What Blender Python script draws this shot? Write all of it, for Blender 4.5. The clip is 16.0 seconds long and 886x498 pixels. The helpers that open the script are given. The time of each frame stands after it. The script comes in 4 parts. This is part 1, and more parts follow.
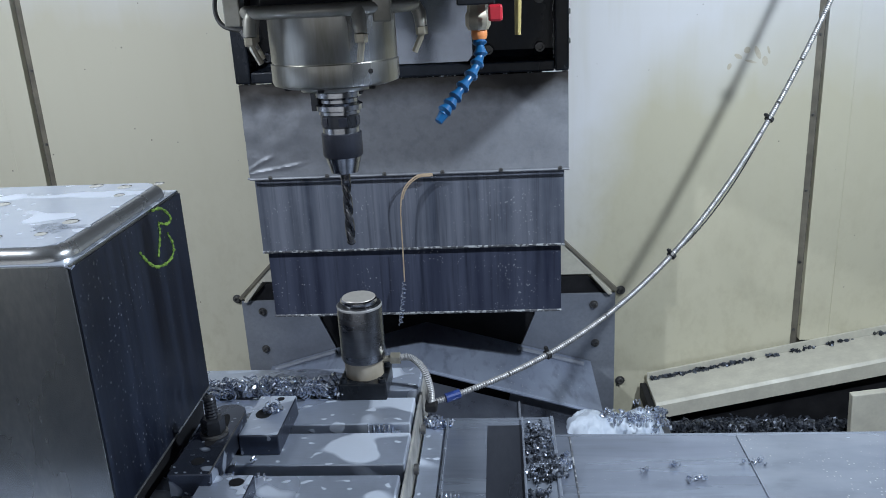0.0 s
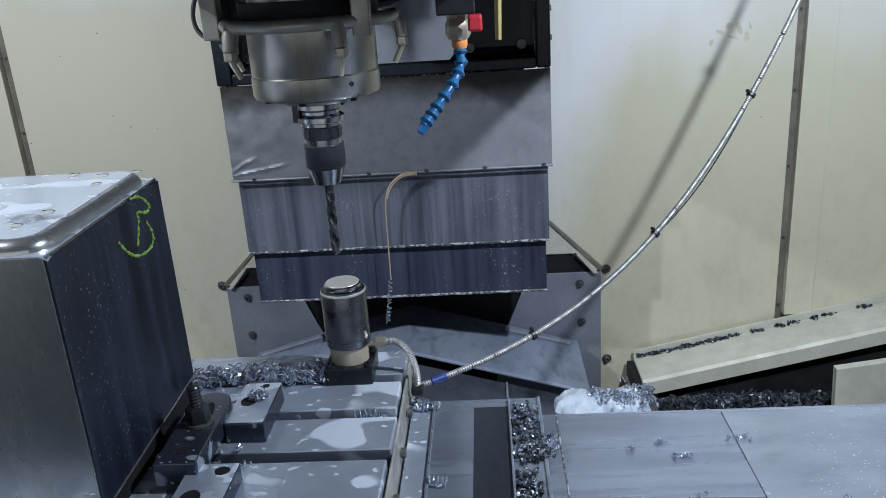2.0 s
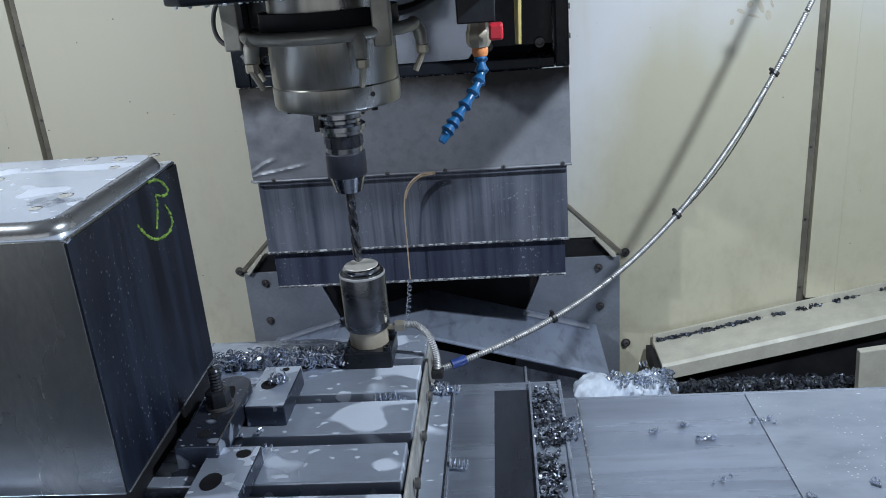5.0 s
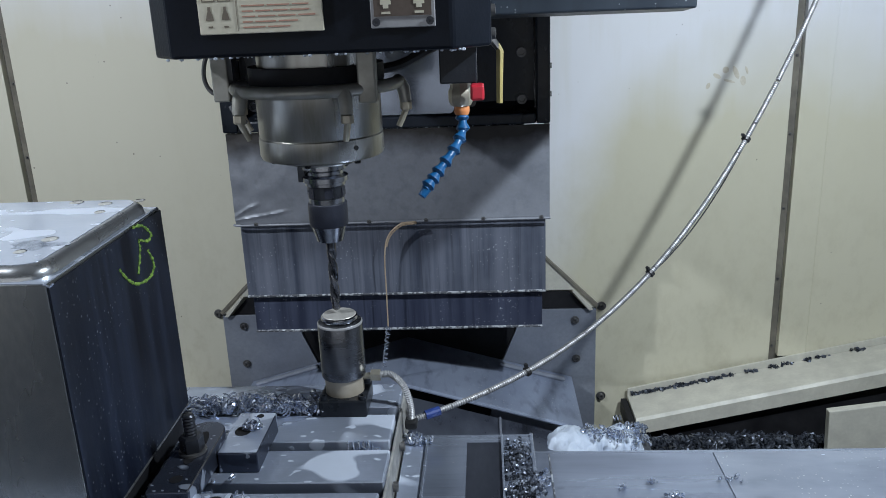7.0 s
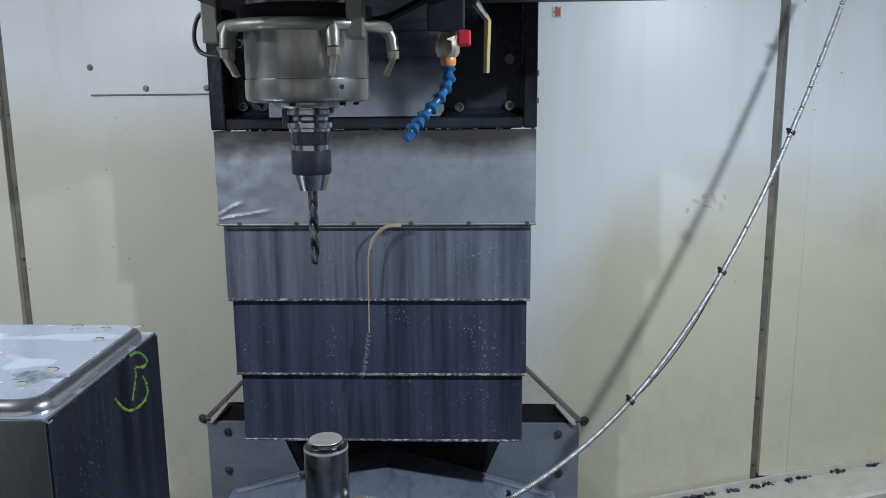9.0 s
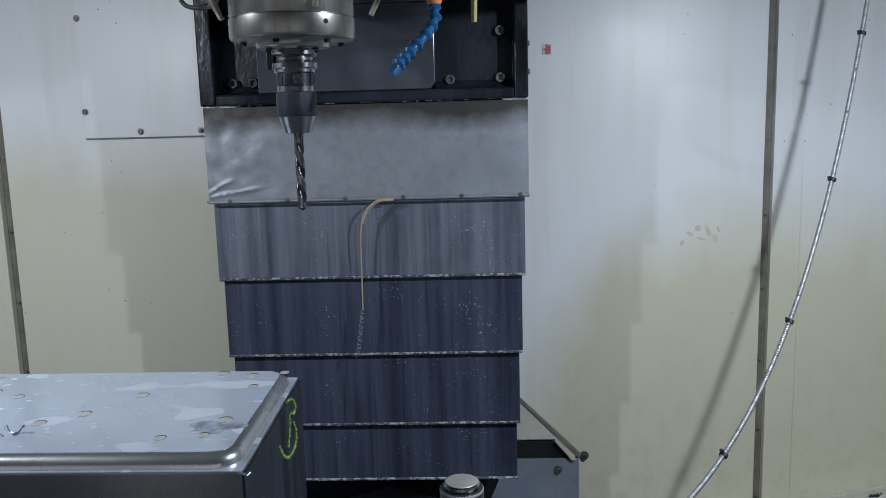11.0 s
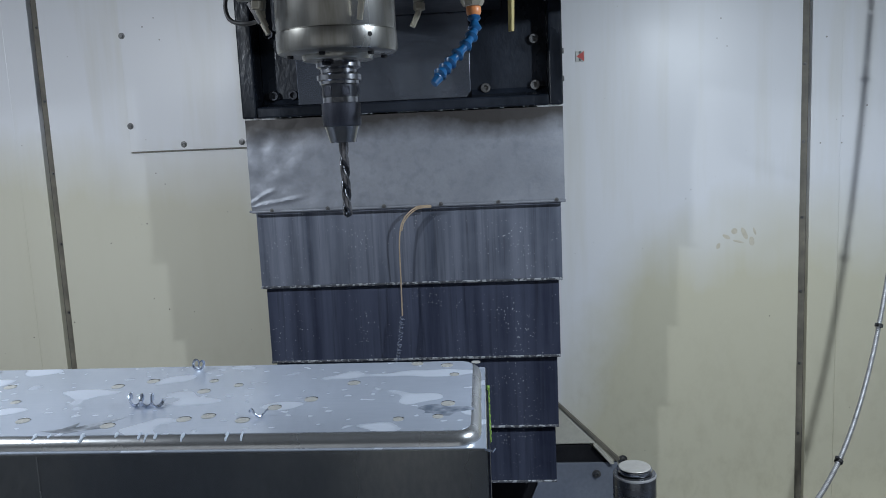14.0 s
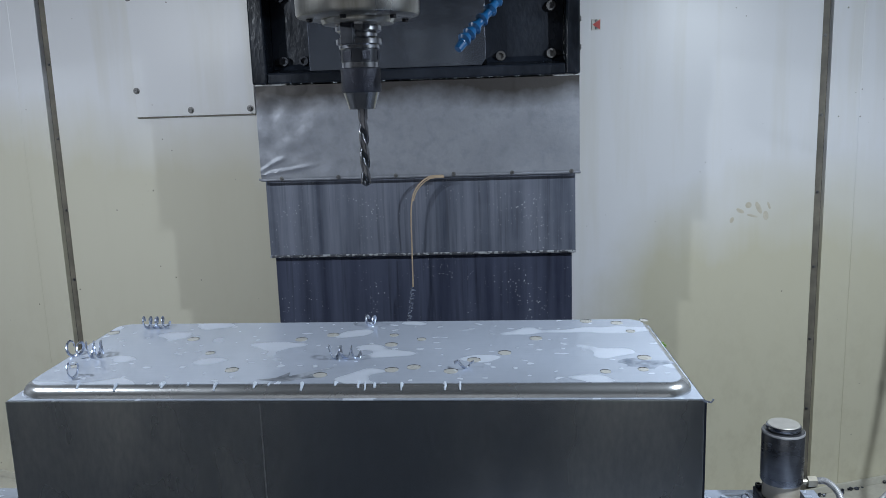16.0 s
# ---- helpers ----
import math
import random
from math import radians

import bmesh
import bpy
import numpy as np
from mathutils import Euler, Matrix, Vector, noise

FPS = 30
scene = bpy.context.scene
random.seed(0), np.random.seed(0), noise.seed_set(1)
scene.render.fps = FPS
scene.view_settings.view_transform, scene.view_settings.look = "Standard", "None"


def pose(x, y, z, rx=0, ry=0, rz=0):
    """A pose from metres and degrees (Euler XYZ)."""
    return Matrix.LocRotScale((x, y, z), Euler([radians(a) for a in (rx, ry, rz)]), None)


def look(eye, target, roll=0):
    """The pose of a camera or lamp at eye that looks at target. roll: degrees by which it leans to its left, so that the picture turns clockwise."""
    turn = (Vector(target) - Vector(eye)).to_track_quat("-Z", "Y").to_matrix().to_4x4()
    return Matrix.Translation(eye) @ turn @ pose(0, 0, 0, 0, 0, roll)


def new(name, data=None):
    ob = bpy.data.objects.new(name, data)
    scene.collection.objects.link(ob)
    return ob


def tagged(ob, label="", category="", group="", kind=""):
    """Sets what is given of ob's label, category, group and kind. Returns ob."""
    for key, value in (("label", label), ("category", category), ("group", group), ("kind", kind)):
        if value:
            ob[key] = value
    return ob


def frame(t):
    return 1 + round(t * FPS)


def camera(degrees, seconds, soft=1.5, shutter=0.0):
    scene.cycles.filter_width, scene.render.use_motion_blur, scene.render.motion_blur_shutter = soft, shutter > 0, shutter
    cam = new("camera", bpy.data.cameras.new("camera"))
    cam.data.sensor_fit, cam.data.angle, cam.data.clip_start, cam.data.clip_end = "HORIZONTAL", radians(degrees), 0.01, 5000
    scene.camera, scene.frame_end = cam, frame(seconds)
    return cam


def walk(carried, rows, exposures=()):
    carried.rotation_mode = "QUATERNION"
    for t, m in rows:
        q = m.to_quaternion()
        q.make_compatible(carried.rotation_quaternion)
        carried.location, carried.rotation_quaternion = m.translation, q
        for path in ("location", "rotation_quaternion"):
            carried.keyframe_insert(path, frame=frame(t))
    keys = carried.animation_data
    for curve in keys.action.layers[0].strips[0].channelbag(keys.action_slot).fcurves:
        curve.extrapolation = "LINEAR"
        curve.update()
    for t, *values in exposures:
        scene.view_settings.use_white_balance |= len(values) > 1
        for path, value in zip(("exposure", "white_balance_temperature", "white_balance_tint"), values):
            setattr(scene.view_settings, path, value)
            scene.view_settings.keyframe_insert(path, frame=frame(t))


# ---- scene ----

# ---- camera ----
cam = camera(57.39, 16.0, soft=.9)
PATH = [
    (0.0, 0.2157, -1.0784, 0.5925, -17.984, 2.853, 3.664),
    (0.5, 0.2127, -1.0765, 0.5941, -18.617, 2.877, 3.520),
    (1.0, 0.2153, -1.0810, 0.5943, -18.785, 3.044, 3.187),
    (1.5, 0.2171, -1.0789, 0.5948, -19.034, 3.269, 2.835),
    (2.0, 0.2211, -1.0719, 0.5923, -19.371, 3.650, 2.439),
    (2.5, 0.2273, -1.0701, 0.5908, -19.595, 4.271, 2.536),
    (3.0, 0.2276, -1.0648, 0.5854, -20.240, 4.728, 2.408),
    (3.5, 0.2255, -1.0682, 0.5835, -20.595, 4.830, 2.476),
    (4.0, 0.2215, -1.0664, 0.5838, -20.463, 4.878, 2.628),
    (6.5, 0.2088, -1.0648, 0.5833, -18.976, 2.864, 3.877),
    (7.0, 0.2214, -1.0833, 0.6012, -17.121, 2.268, 2.662),
    (7.5, 0.2256, -1.1026, 0.6173, -15.140, 1.111, 1.771),
    (8.0, 0.2207, -1.1117, 0.6379, -13.891, 0.449, 1.778),
    (8.5, 0.2185, -1.1083, 0.6417, -13.044, 0.171, 1.909),
    (8.7, 0.2212, -1.1130, 0.6555, -11.979, 0.300, 2.005),
    (10.8, 0.2343, -1.1089, 0.6977, -8.905, 1.411, 2.329),
    (11.0, 0.2372, -1.1112, 0.6966, -8.957, 1.558, 2.002),
    (11.5, 0.2432, -1.1115, 0.7030, -9.193, 2.092, 1.489),
    (12.0, 0.2415, -1.1163, 0.6995, -9.038, 2.399, 1.079),
    (12.5, 0.2360, -1.1215, 0.6982, -8.984, 2.495, 1.574),
    (13.0, 0.2370, -1.1248, 0.6998, -9.011, 2.546, 2.216),
    (13.5, 0.2281, -1.1338, 0.6997, -8.497, 2.531, 2.616),
    (14.0, 0.2210, -1.1399, 0.6956, -8.278, 2.562, 3.989),
    (14.5, 0.2129, -1.1415, 0.6922, -8.827, 2.226, 4.721),
    (15.0, 0.2254, -1.1292, 0.6896, -9.507, 2.201, 4.942),
    (15.5, 0.2198, -1.1268, 0.6919, -9.951, 2.185, 4.552),
    (16.0, 0.1890, -1.1198, 0.6934, -10.347, 1.875, 3.976),
]

walk(cam, [(t, pose(x, y, z, 90 + pitch, roll, yaw)) for t, x, y, z, pitch, roll, yaw in PATH],
     [(0, -.10), (4, -.10), (7.5, -.2), (8.7, -.35), (10.8, -.62), (16, -.63)])

# head height and table travel over time (metres)
HEAD = [(0, 0), (0.5, -.010), (1, -.018), (1.5, -.028), (2, -.037), (2.5, -.046), (3, -.055), (3.5, -.064), (4, -.073), (4.3, -.0735),
        (6.3, -.0735), (7.0, -.0725), (7.6, -.0720), (7.8, -.066), (8.0, -.031), (8.5, .077), (8.7, .120), (9.2, .228), (9.5, .290), (9.8, .326),
        (10.1, .329), (16, .329)]
TABLE = [(0, 0, 0), (8.8, 0, 0), (9.1, .004, .001), (9.4, .030, .003), (10.8, .187, .012), (11.0, .207, .014), (11.2, .2095, .015),
         (11.5, .2105, .0195), (12.0, .213, .017), (12.25, .219, .016), (12.5, .237, .019), (13.0, .294, .034), (13.5, .348, .047), (14.0, .405, .060),
         (14.5, .459, .076), (15.0, .5165, .096), (15.5, .5695, .111), (16.0, .6225, .127)]


def at(rows, t, k=1):
    return float(np.interp(t, [r[0] for r in rows], [r[k] for r in rows]))


# ---- light: two cool work lamps high on the sides, an added fill lamp in the open front for shop light ----
def area_lamp(name, eye, target, sx, sy, watts, colour, spread=180):
    data = bpy.data.lights.new(name, "AREA")
    data.shape, data.size, data.size_y, data.energy, data.color = "RECTANGLE", sx, sy, watts, colour
    data.spread = radians(spread)
    ob = new(name, data)
    ob.matrix_world = look(eye, target)
    return ob


area_lamp("work_lamp_right", (.90, -.30, 1.03), (.80, .32, -.48), .038, .038, 24.5, (.79, .893, .993), 172)
area_lamp("work_lamp_left", (-.95, -.42, 1.10), (-1.00, .42, -.52), .045, .045, 22.5, (.825, .903, .988), 172)
# Added fill lamp, wide enough to the left to brighten the block's front.
area_lamp("front_opening_fill", (-.2, -1.62, .36), (-.2, .8, .1), 2.3, .62, 3.1, (.90, .95, 1.0))
world = bpy.data.worlds.new("world")
scene.world = world
world.use_nodes = True
world.node_tree.nodes["Background"].inputs[0].default_value = (.62, .70, .82, 1)
world.node_tree.nodes["Background"].inputs[1].default_value = .05


# ---- materials ----
class Nodes:
    def __init__(self, name):
        self.m = bpy.data.materials.new(name)
        self.m.use_nodes = True
        self.t = self.m.node_tree
        self.b = self.t.nodes["Principled BSDF"]

    def add(self, kind, **kw):
        n = self.t.nodes.new(kind)
        for k, v in kw.items():
            n.inputs[k].default_value = v
        return n

    def link(self, a, b):
        self.t.links.new(a, b)

    def noise(self, scale, detail=4.0, stretch=(1, 1, 1), rough=.55):
        co = self.add("ShaderNodeTexCoord")
        mp = self.add("ShaderNodeMapping", Scale=stretch)
        no = self.add("ShaderNodeTexNoise", Scale=scale, Detail=detail, Roughness=rough)
        self.link(co.outputs["Object"], mp.inputs["Vector"])
        self.link(mp.outputs["Vector"], no.inputs["Vector"])
        return no.outputs["Fac"]

    def ramp(self, fac, lo, hi, a=0.0, b=1.0):
        r = self.add("ShaderNodeMapRange")
        r.inputs["From Min"].default_value, r.inputs["From Max"].default_value = lo, hi
        r.inputs["To Min"].default_value, r.inputs["To Max"].default_value = a, b
        self.link(fac, r.inputs["Value"])
        return r.outputs["Result"]

    def mix(self, fac, a, b):
        n = self.t.nodes.new("ShaderNodeMix")
        n.data_type = "RGBA"
        for val, i in ((fac, 0), (a, 6), (b, 7)):
            if hasattr(val, "links"):
                self.link(val, n.inputs[i])
            elif i == 0:
                n.inputs[0].default_value = val
            else:
                n.inputs[i].default_value = (*val, 1)
        return n.outputs[2]

    def mul(self, a, b, op="MULTIPLY"):
        n = self.t.nodes.new("ShaderNodeMath")
        n.operation = op
        for val, i in ((a, 0), (b, 1)):
            if hasattr(val, "links"):
                self.link(val, n.inputs[i])
            else:
                n.inputs[i].default_value = val
        return n.outputs[0]

    def bump(self, h, strength, dist=.002):
        n = self.add("ShaderNodeBump", Strength=strength, Distance=dist)
        self.link(h, n.inputs["Height"])
        self.link(n.outputs["Normal"], self.b.inputs["Normal"])

    def out(self, col=None, rough=None, metal=None):
        for val, key in ((col, "Base Color"), (rough, "Roughness"), (metal, "Metallic")):
            if val is None:
                continue
            if hasattr(val, "links"):
                self.link(val, self.b.inputs[key])
            else:
                self.b.inputs[key].default_value = (*val, 1) if isinstance(val, tuple) else val
        return self.m


def surface(name, a, b, scale=12, rough=.5, dr=.12, metal=0.0, bump=.15, fine=180, stretch=(1, 1, 1), lo=.35, hi=.68):
    n = Nodes(name)
    f = n.noise(scale, 5, stretch)
    g = n.noise(fine, 3, stretch)
    col = n.mix(n.ramp(f, lo, hi), a, b)
    col = n.mix(n.ramp(g, .3, .75, 0, .35), col, tuple(c * .7 for c in a))
    if bump:
        n.bump(n.mul(f, g, "ADD"), bump)
    return n.out(col, n.ramp(f, .3, .7, max(.04, rough - dr), min(1, rough + dr)), metal)


def wall_material():
    n = Nodes("cream_enclosure_paint")
    pos = n.add("ShaderNodeNewGeometry").outputs["Position"]
    xyz = n.add("ShaderNodeSeparateXYZ")
    n.link(pos, xyz.inputs[0])
    big = n.noise(1.6, 4)
    streak = n.noise(5, 4, (3.0, 1, .25))
    edge = n.mul(n.mul(xyz.outputs["Z"], n.mul(big, .45), "ADD"), n.mul(streak, .18), "ADD")
    edge = n.mul(edge, n.ramp(xyz.outputs["X"], -.3, .3, -.24, 0), "ADD")
    # Yellower, darker paint below an uneven height on both sides of the column.
    film = n.ramp(edge, .82, .60)
    side = n.mul(xyz.outputs["X"], n.mul(n.noise(6, 4), .16), "ADD")
    side = n.mul(side, n.mul(xyz.outputs["Z"], -.40), "ADD")
    film = n.mul(film, n.mul(n.ramp(side, .40, .56), n.ramp(xyz.outputs["X"], -.05, -.25, 0, .85), "MAXIMUM"))
    col = n.mix(film, (.75, .757, .785), (.60, .57, .44))
    col = n.mix(n.ramp(streak, .50, .72, 0, .3), col, (.58, .55, .44))
    low = n.mul(n.ramp(xyz.outputs["Z"], .30, -.30), n.ramp(n.noise(26, 6, (1, 1, .7), .7), .46, .70))
    col = n.mix(n.mul(low, .28), col, (.36, .32, .22))
    v = n.add("ShaderNodeTexVoronoi", Scale=34.0)
    co = n.add("ShaderNodeTexCoord")
    n.link(co.outputs["Object"], v.inputs["Vector"])
    spot = n.mul(n.ramp(v.outputs["Distance"], .085, .055), n.ramp(n.noise(9, 2), .58, .62))
    col = n.mix(n.mul(spot, .85), col, (.13, .11, .09))
    n.bump(n.noise(300, 2), .05, .001)
    return n.out(col, n.ramp(big, .3, .7, .30, .48), 0.0)


def cover_material(name, a, b, white, across=(3.2, 1, .16), metal=.35, rough=.34, streak=.55):
    n = Nodes(name)
    st = n.noise(9, 6, across)
    st2 = n.noise(30, 4, (across[0] * 1.2, across[1], across[2] * .65))
    blot = n.noise(6, 4)
    col = n.mix(n.ramp(st, .34, .66), a, b)
    col = n.mix(n.ramp(st2, .52, .72, 0, streak), col, tuple(c * .35 for c in a))
    col = n.mix(n.ramp(blot, .45, .7, 0, .5), col, b)
    v = n.add("ShaderNodeTexVoronoi", Scale=130.0)
    co = n.add("ShaderNodeTexCoord")
    n.link(co.outputs["Object"], v.inputs["Vector"])
    drops = n.mul(n.ramp(v.outputs["Distance"], .20, .11), n.ramp(n.noise(6.0, 6, (1, 1, 1.6), .75), .50, .62))
    col = n.mix(n.mul(drops, white), col, (.62, .66, .70))
    n.bump(n.mul(n.mul(st2, .4), n.mul(drops, .8), "ADD"), .25, .002)
    return n.out(col, n.ramp(st, .3, .7, rough, rough + .18), metal)


def wet_steel(name, dry, wet, patch_scale=9.0, metal=.55, stains=True, rough=.20, level=.60, blotch=.55, film=.5):
    n = Nodes(name)
    p = n.noise(patch_scale, .6, (1, 1.4, 1), .4)
    p2 = n.noise(patch_scale * 4.5, 0, (1, 1.2, 1), .3)
    g = n.noise(220, 3, (.12, 3, 1))
    big = n.noise(2.5, 3)
    mid = n.noise(17, 5, (1, 1.3, 1), .6)
    col = n.mix(n.ramp(big, .3, .7), dry, tuple(c * .78 for c in dry))
    col = n.mix(n.ramp(mid, .42, .70, 0, blotch), col, tuple(c * .62 for c in dry))
    col = n.mix(n.ramp(g, .3, .8, 0, .3), col, tuple(c * .6 for c in dry))
    r = n.ramp(big, .3, .7, rough, rough + .14)
    m = metal
    if stains:
        soft = n.mul(mid, .06)
        k = n.mul(n.ramp(n.mul(p, soft, "ADD"), level + .01, level + .055), n.ramp(p2, level + .10, level + .14), "MAXIMUM")
        col = n.mix(n.mul(k, film), col, wet)
        r = n.mul(r, n.mul(k, .22), "ADD")
        m = n.mul(n.mul(k, film * -.8), metal, "ADD")
        n.bump(n.mul(k, n.mul(g, .15), "ADD"), .30, .0012)
    else:
        n.bump(g, .12, .0006)
    return n.out(col, r, m)


M_WALL = wall_material()
M_GREYP = surface("unseen_wall_bounce_grey", (.24, .25, .27), (.30, .31, .33), 3, .5, .1, 0, .08, 120)


def plate_material():
    n = Nodes("dull_grey_steel_sheet")
    co = n.add("ShaderNodeTexCoord")
    xyz = n.add("ShaderNodeSeparateXYZ")
    n.link(co.outputs["Object"], xyz.inputs[0])
    big, mid, fine = n.noise(9, 4), n.noise(38, 4), n.noise(150, 3)
    col = n.mix(n.ramp(big, .32, .68), (.225, .238, .275), (.285, .30, .34))
    col = n.mix(n.ramp(mid, .50, .70, 0, .55), col, (.165, .175, .205))
    col = n.mix(n.ramp(fine, .35, .75, 0, .35), col, (.20, .205, .22))
    # oily grime that has run down from the carriage, with the carriage's shade painted in
    run = n.mul(xyz.outputs["Z"], n.mul(n.noise(11, 4), .075), "ADD")
    col = n.mix(n.ramp(run, .385, .432, 0, .95), col, (.030, .025, .022))
    dents = n.mul(n.ramp(xyz.outputs["X"], .02, -.18, .25, 1), n.noise(26, 2))
    n.bump(n.mul(dents, n.mul(fine, .2), "ADD"), .24, .006)
    return n.out(col, n.ramp(mid, .3, .7, .40, .56), .3)


M_PLATE = plate_material()
M_COVER1 = cover_material("worn_grey_cover_steel", (.066, .078, .112), (.185, .202, .255), .75)
M_COVER = cover_material("streaked_blue_grey_steel", (.028, .034, .063), (.072, .084, .132), .85)
M_LOWER = surface("grey_steel_guard", (.225, .245, .295), (.30, .325, .38), 6, .5, .12, .3, .12, 120)
M_BLACK = surface("black_gloss_paint", (.010, .012, .016), (.022, .026, .034), 14, .32, .1, 0, .25, 130)
M_NAVY = surface("blue_black_paint", (.005, .007, .011), (.009, .012, .020), 8, .36, .08, 0, .12, 220)
# Lighter copy of M_NAVY, the light on the side guard put into its colour.
M_GUARD = cover_material("lit_blue_black_paint_copy", (.012, .018, .028), (.024, .034, .048), .6, (1, 1, .5), 0)
M_CARR = surface("oily_black_casting", (.007, .009, .013), (.027, .034, .050), 7, .30, .14, .1, .5, 70, (1, 1, .6))
M_PAD = surface("glossy_grey_pad", (.27, .30, .37), (.33, .365, .44), 6, .13, .04, .85, .05, 60)
M_NOSE = surface("stained_ground_steel", (.50, .495, .48), (.22, .21, .18), 9, .31, .06, .95, .04, 160, (2.6, 2.6, .35))
M_RING = surface("tarnished_brass_pipe", (.36, .35, .32), (.20, .195, .17), 18, .42, .12, .55, .25, 120)
M_CHROME = surface("bright_holder_steel", (.46, .47, .50), (.30, .31, .34), 25, .20, .06, 1.0, .05, 200)
M_HOLD = surface("black_oxide_holder_steel", (.035, .038, .046), (.07, .075, .09), 25, .30, .08, .7, .1, 200)
M_NUT = surface("blue_grey_collet_nut", (.026, .029, .044), (.045, .05, .07), 30, .40, .08, .5, .5, 700)
M_DRILL = surface("dark_drill_steel", (.10, .10, .11), (.34, .34, .37), 40, .22, .08, .9, .05, 200)
M_TABLE = wet_steel("wet_table_steel", (.56, .63, .78), (.76, .82, .93), 15, .6, True, .2, .615)
M_CLAMP = wet_steel("wet_dark_clamp_steel", (.085, .100, .142), (.52, .58, .70), 30, .75, True, .2, .64)
M_BTOP = wet_steel("wet_machined_block_top", (.62, .69, .82), (.78, .82, .90), 14, .45, True, .12, .640, .12, .30)
M_BFRONT = surface("ground_dark_block_face", (.28, .305, .34), (.50, .50, .475), 5, .26, .07, .92, .12, 150, (1, 1, .4))
M_BEND = cover_material("scaled_black_block_end", (.003, .004, .009), (.020, .028, .053), .28, (1, 3.2, .16), .15, .28)
M_BEDGE = surface("bright_rounded_edge", (.58, .59, .60), (.42, .43, .45), 8, .27, .07, .85, .06, 150)
# Near-black for black parts; also paints the shade of gaps, slots and recesses.
M_DARK = surface("black_parts_and_recess_shade", (.010, .010, .012), (.022, .022, .025), 14, .6, .1, 0, .2, 100)
M_SET = surface("brushed_dark_setter_body", (.13, .135, .15), (.19, .195, .21), 12, .28, .06, .9, .04, 240, (1, 1, 4))
M_SETB = surface("pale_setter_collar", (.52, .46, .37), (.42, .37, .29), 16, .45, .1, .3, .1, 120)
M_SETT = surface("polished_anvil", (.50, .485, .455), (.40, .385, .36), 20, .40, .08, .4, .08, 150)
M_HOSE = surface("braided_steel_hose", (.46, .46, .47), (.32, .32, .33), 60, .48, .08, .5, .15, 400)
M_BLUE = surface("blue_plastic", (.006, .075, .21), (.010, .11, .28), 30, .34, .06, 0, .05, 200)
M_ORANGE = surface("orange_plastic", (.72, .27, .10), (.60, .21, .07), 30, .4, .06, 0, .05, 200)
M_RED = surface("red_plastic", (.62, .03, .05), (.50, .02, .04), 30, .36, .06, 0, .05, 200)
M_YELLOW = surface("worn_yellow_dip", (.52, .42, .16), (.40, .33, .14), 30, .45, .08, 0, .05, 200)
M_GREEN = surface("green_button", (.005, .12, .075), (.008, .16, .10), 30, .25, .05, 0, .03, 200)
M_CREAM = surface("cream_label", (.66, .62, .50), (.60, .56, .44), 20, .5, .06, 0, .03, 200)
M_LRED = surface("label_red", (.60, .07, .06), (.52, .06, .05), 20, .5, .06, 0, .03, 200)
M_INK = surface("label_ink", (.16, .13, .10), (.22, .19, .15), 20, .5, .06, 0, .03, 200)
M_PINK = surface("faded_red_print", (.50, .27, .20), (.56, .34, .26), 20, .5, .06, 0, .03, 200)
M_BROWN = surface("label_brown", (.10, .075, .06), (.12, .09, .075), 20, .5, .06, 0, .03, 200)
M_ALU = surface("label_aluminium", (.40, .40, .42), (.34, .34, .36), 20, .45, .06, .3, .05, 200)
M_WHITE = surface("white_marking", (.72, .71, .68), (.62, .61, .58), 20, .5, .06, 0, .03, 200)
M_CHALK = surface("lime_chalk", (.24, .40, .07), (.10, .19, .04), 160, .85, .05, 0, .4, 500, lo=.42, hi=.6)
M_STRAND = surface("straw_coloured_strand", (.55, .43, .31), (.40, .30, .21), 40, .45, .1, .2, .1, 200)
M_CHIP = surface("bright_steel_swarf", (.76, .83, .98), (.44, .49, .60), 90, .16, .06, .82, .05, 300)
M_GRIT = surface("dark_wet_swarf", (.032, .037, .050), (.16, .18, .225), 60, .3, .12, .6, .3, 200)
M_FOAM = surface("white_coolant_foam", (.66, .73, .84), (.50, .57, .69), 22, .35, .1, 0, .35, 420)
M_SCREW = surface("dull_screw_steel", (.12, .12, .125), (.22, .215, .21), 60, .4, .1, .7, .1, 300)
M_SMUDGE = surface("brown_oil_smudge", (.55, .50, .40), (.65, .61, .51), 60, .6, .1, 0, .05, 200)
M_CREAMP = surface("chipped_cream_paint", (.60, .58, .50), (.50, .48, .42), 22, .42, .1, 0, .2, 120)
M_WAY = cover_material("wet_way_cover_steel", (.20, .225, .285), (.31, .35, .43), .55, (.22, 2.6, 1), .6, .17, .25)
M_LIP = surface("beaded_lip_steel", (.09, .095, .11), (.45, .47, .50), 110, .35, .1, .2, .3, 200, (1, 1, 1), .50, .56)
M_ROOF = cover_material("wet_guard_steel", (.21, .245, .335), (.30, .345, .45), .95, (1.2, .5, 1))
M_WAYWET = cover_material("speckled_wet_cover_steel", (.22, .245, .30), (.345, .38, .45), .95, (.5, 1.4, 1), .6, .13, .25)
M_DSTRIP = surface("dark_cover_strip_steel", (.045, .050, .066), (.07, .077, .098), 8, .30, .08, .6, .1, 140, (1, .3, 1))
# Darker copy of M_ROOF with shade put into its colour; front guard and ledge.
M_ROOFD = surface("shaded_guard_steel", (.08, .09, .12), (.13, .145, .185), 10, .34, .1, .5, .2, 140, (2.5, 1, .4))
# Joint filler; also paints the shade line under the access panel.
M_JOINT = surface("grimy_joint_and_shade_line", (.13, .12, .10), (.22, .20, .16), 25, .6, .1, 0, .2, 120)
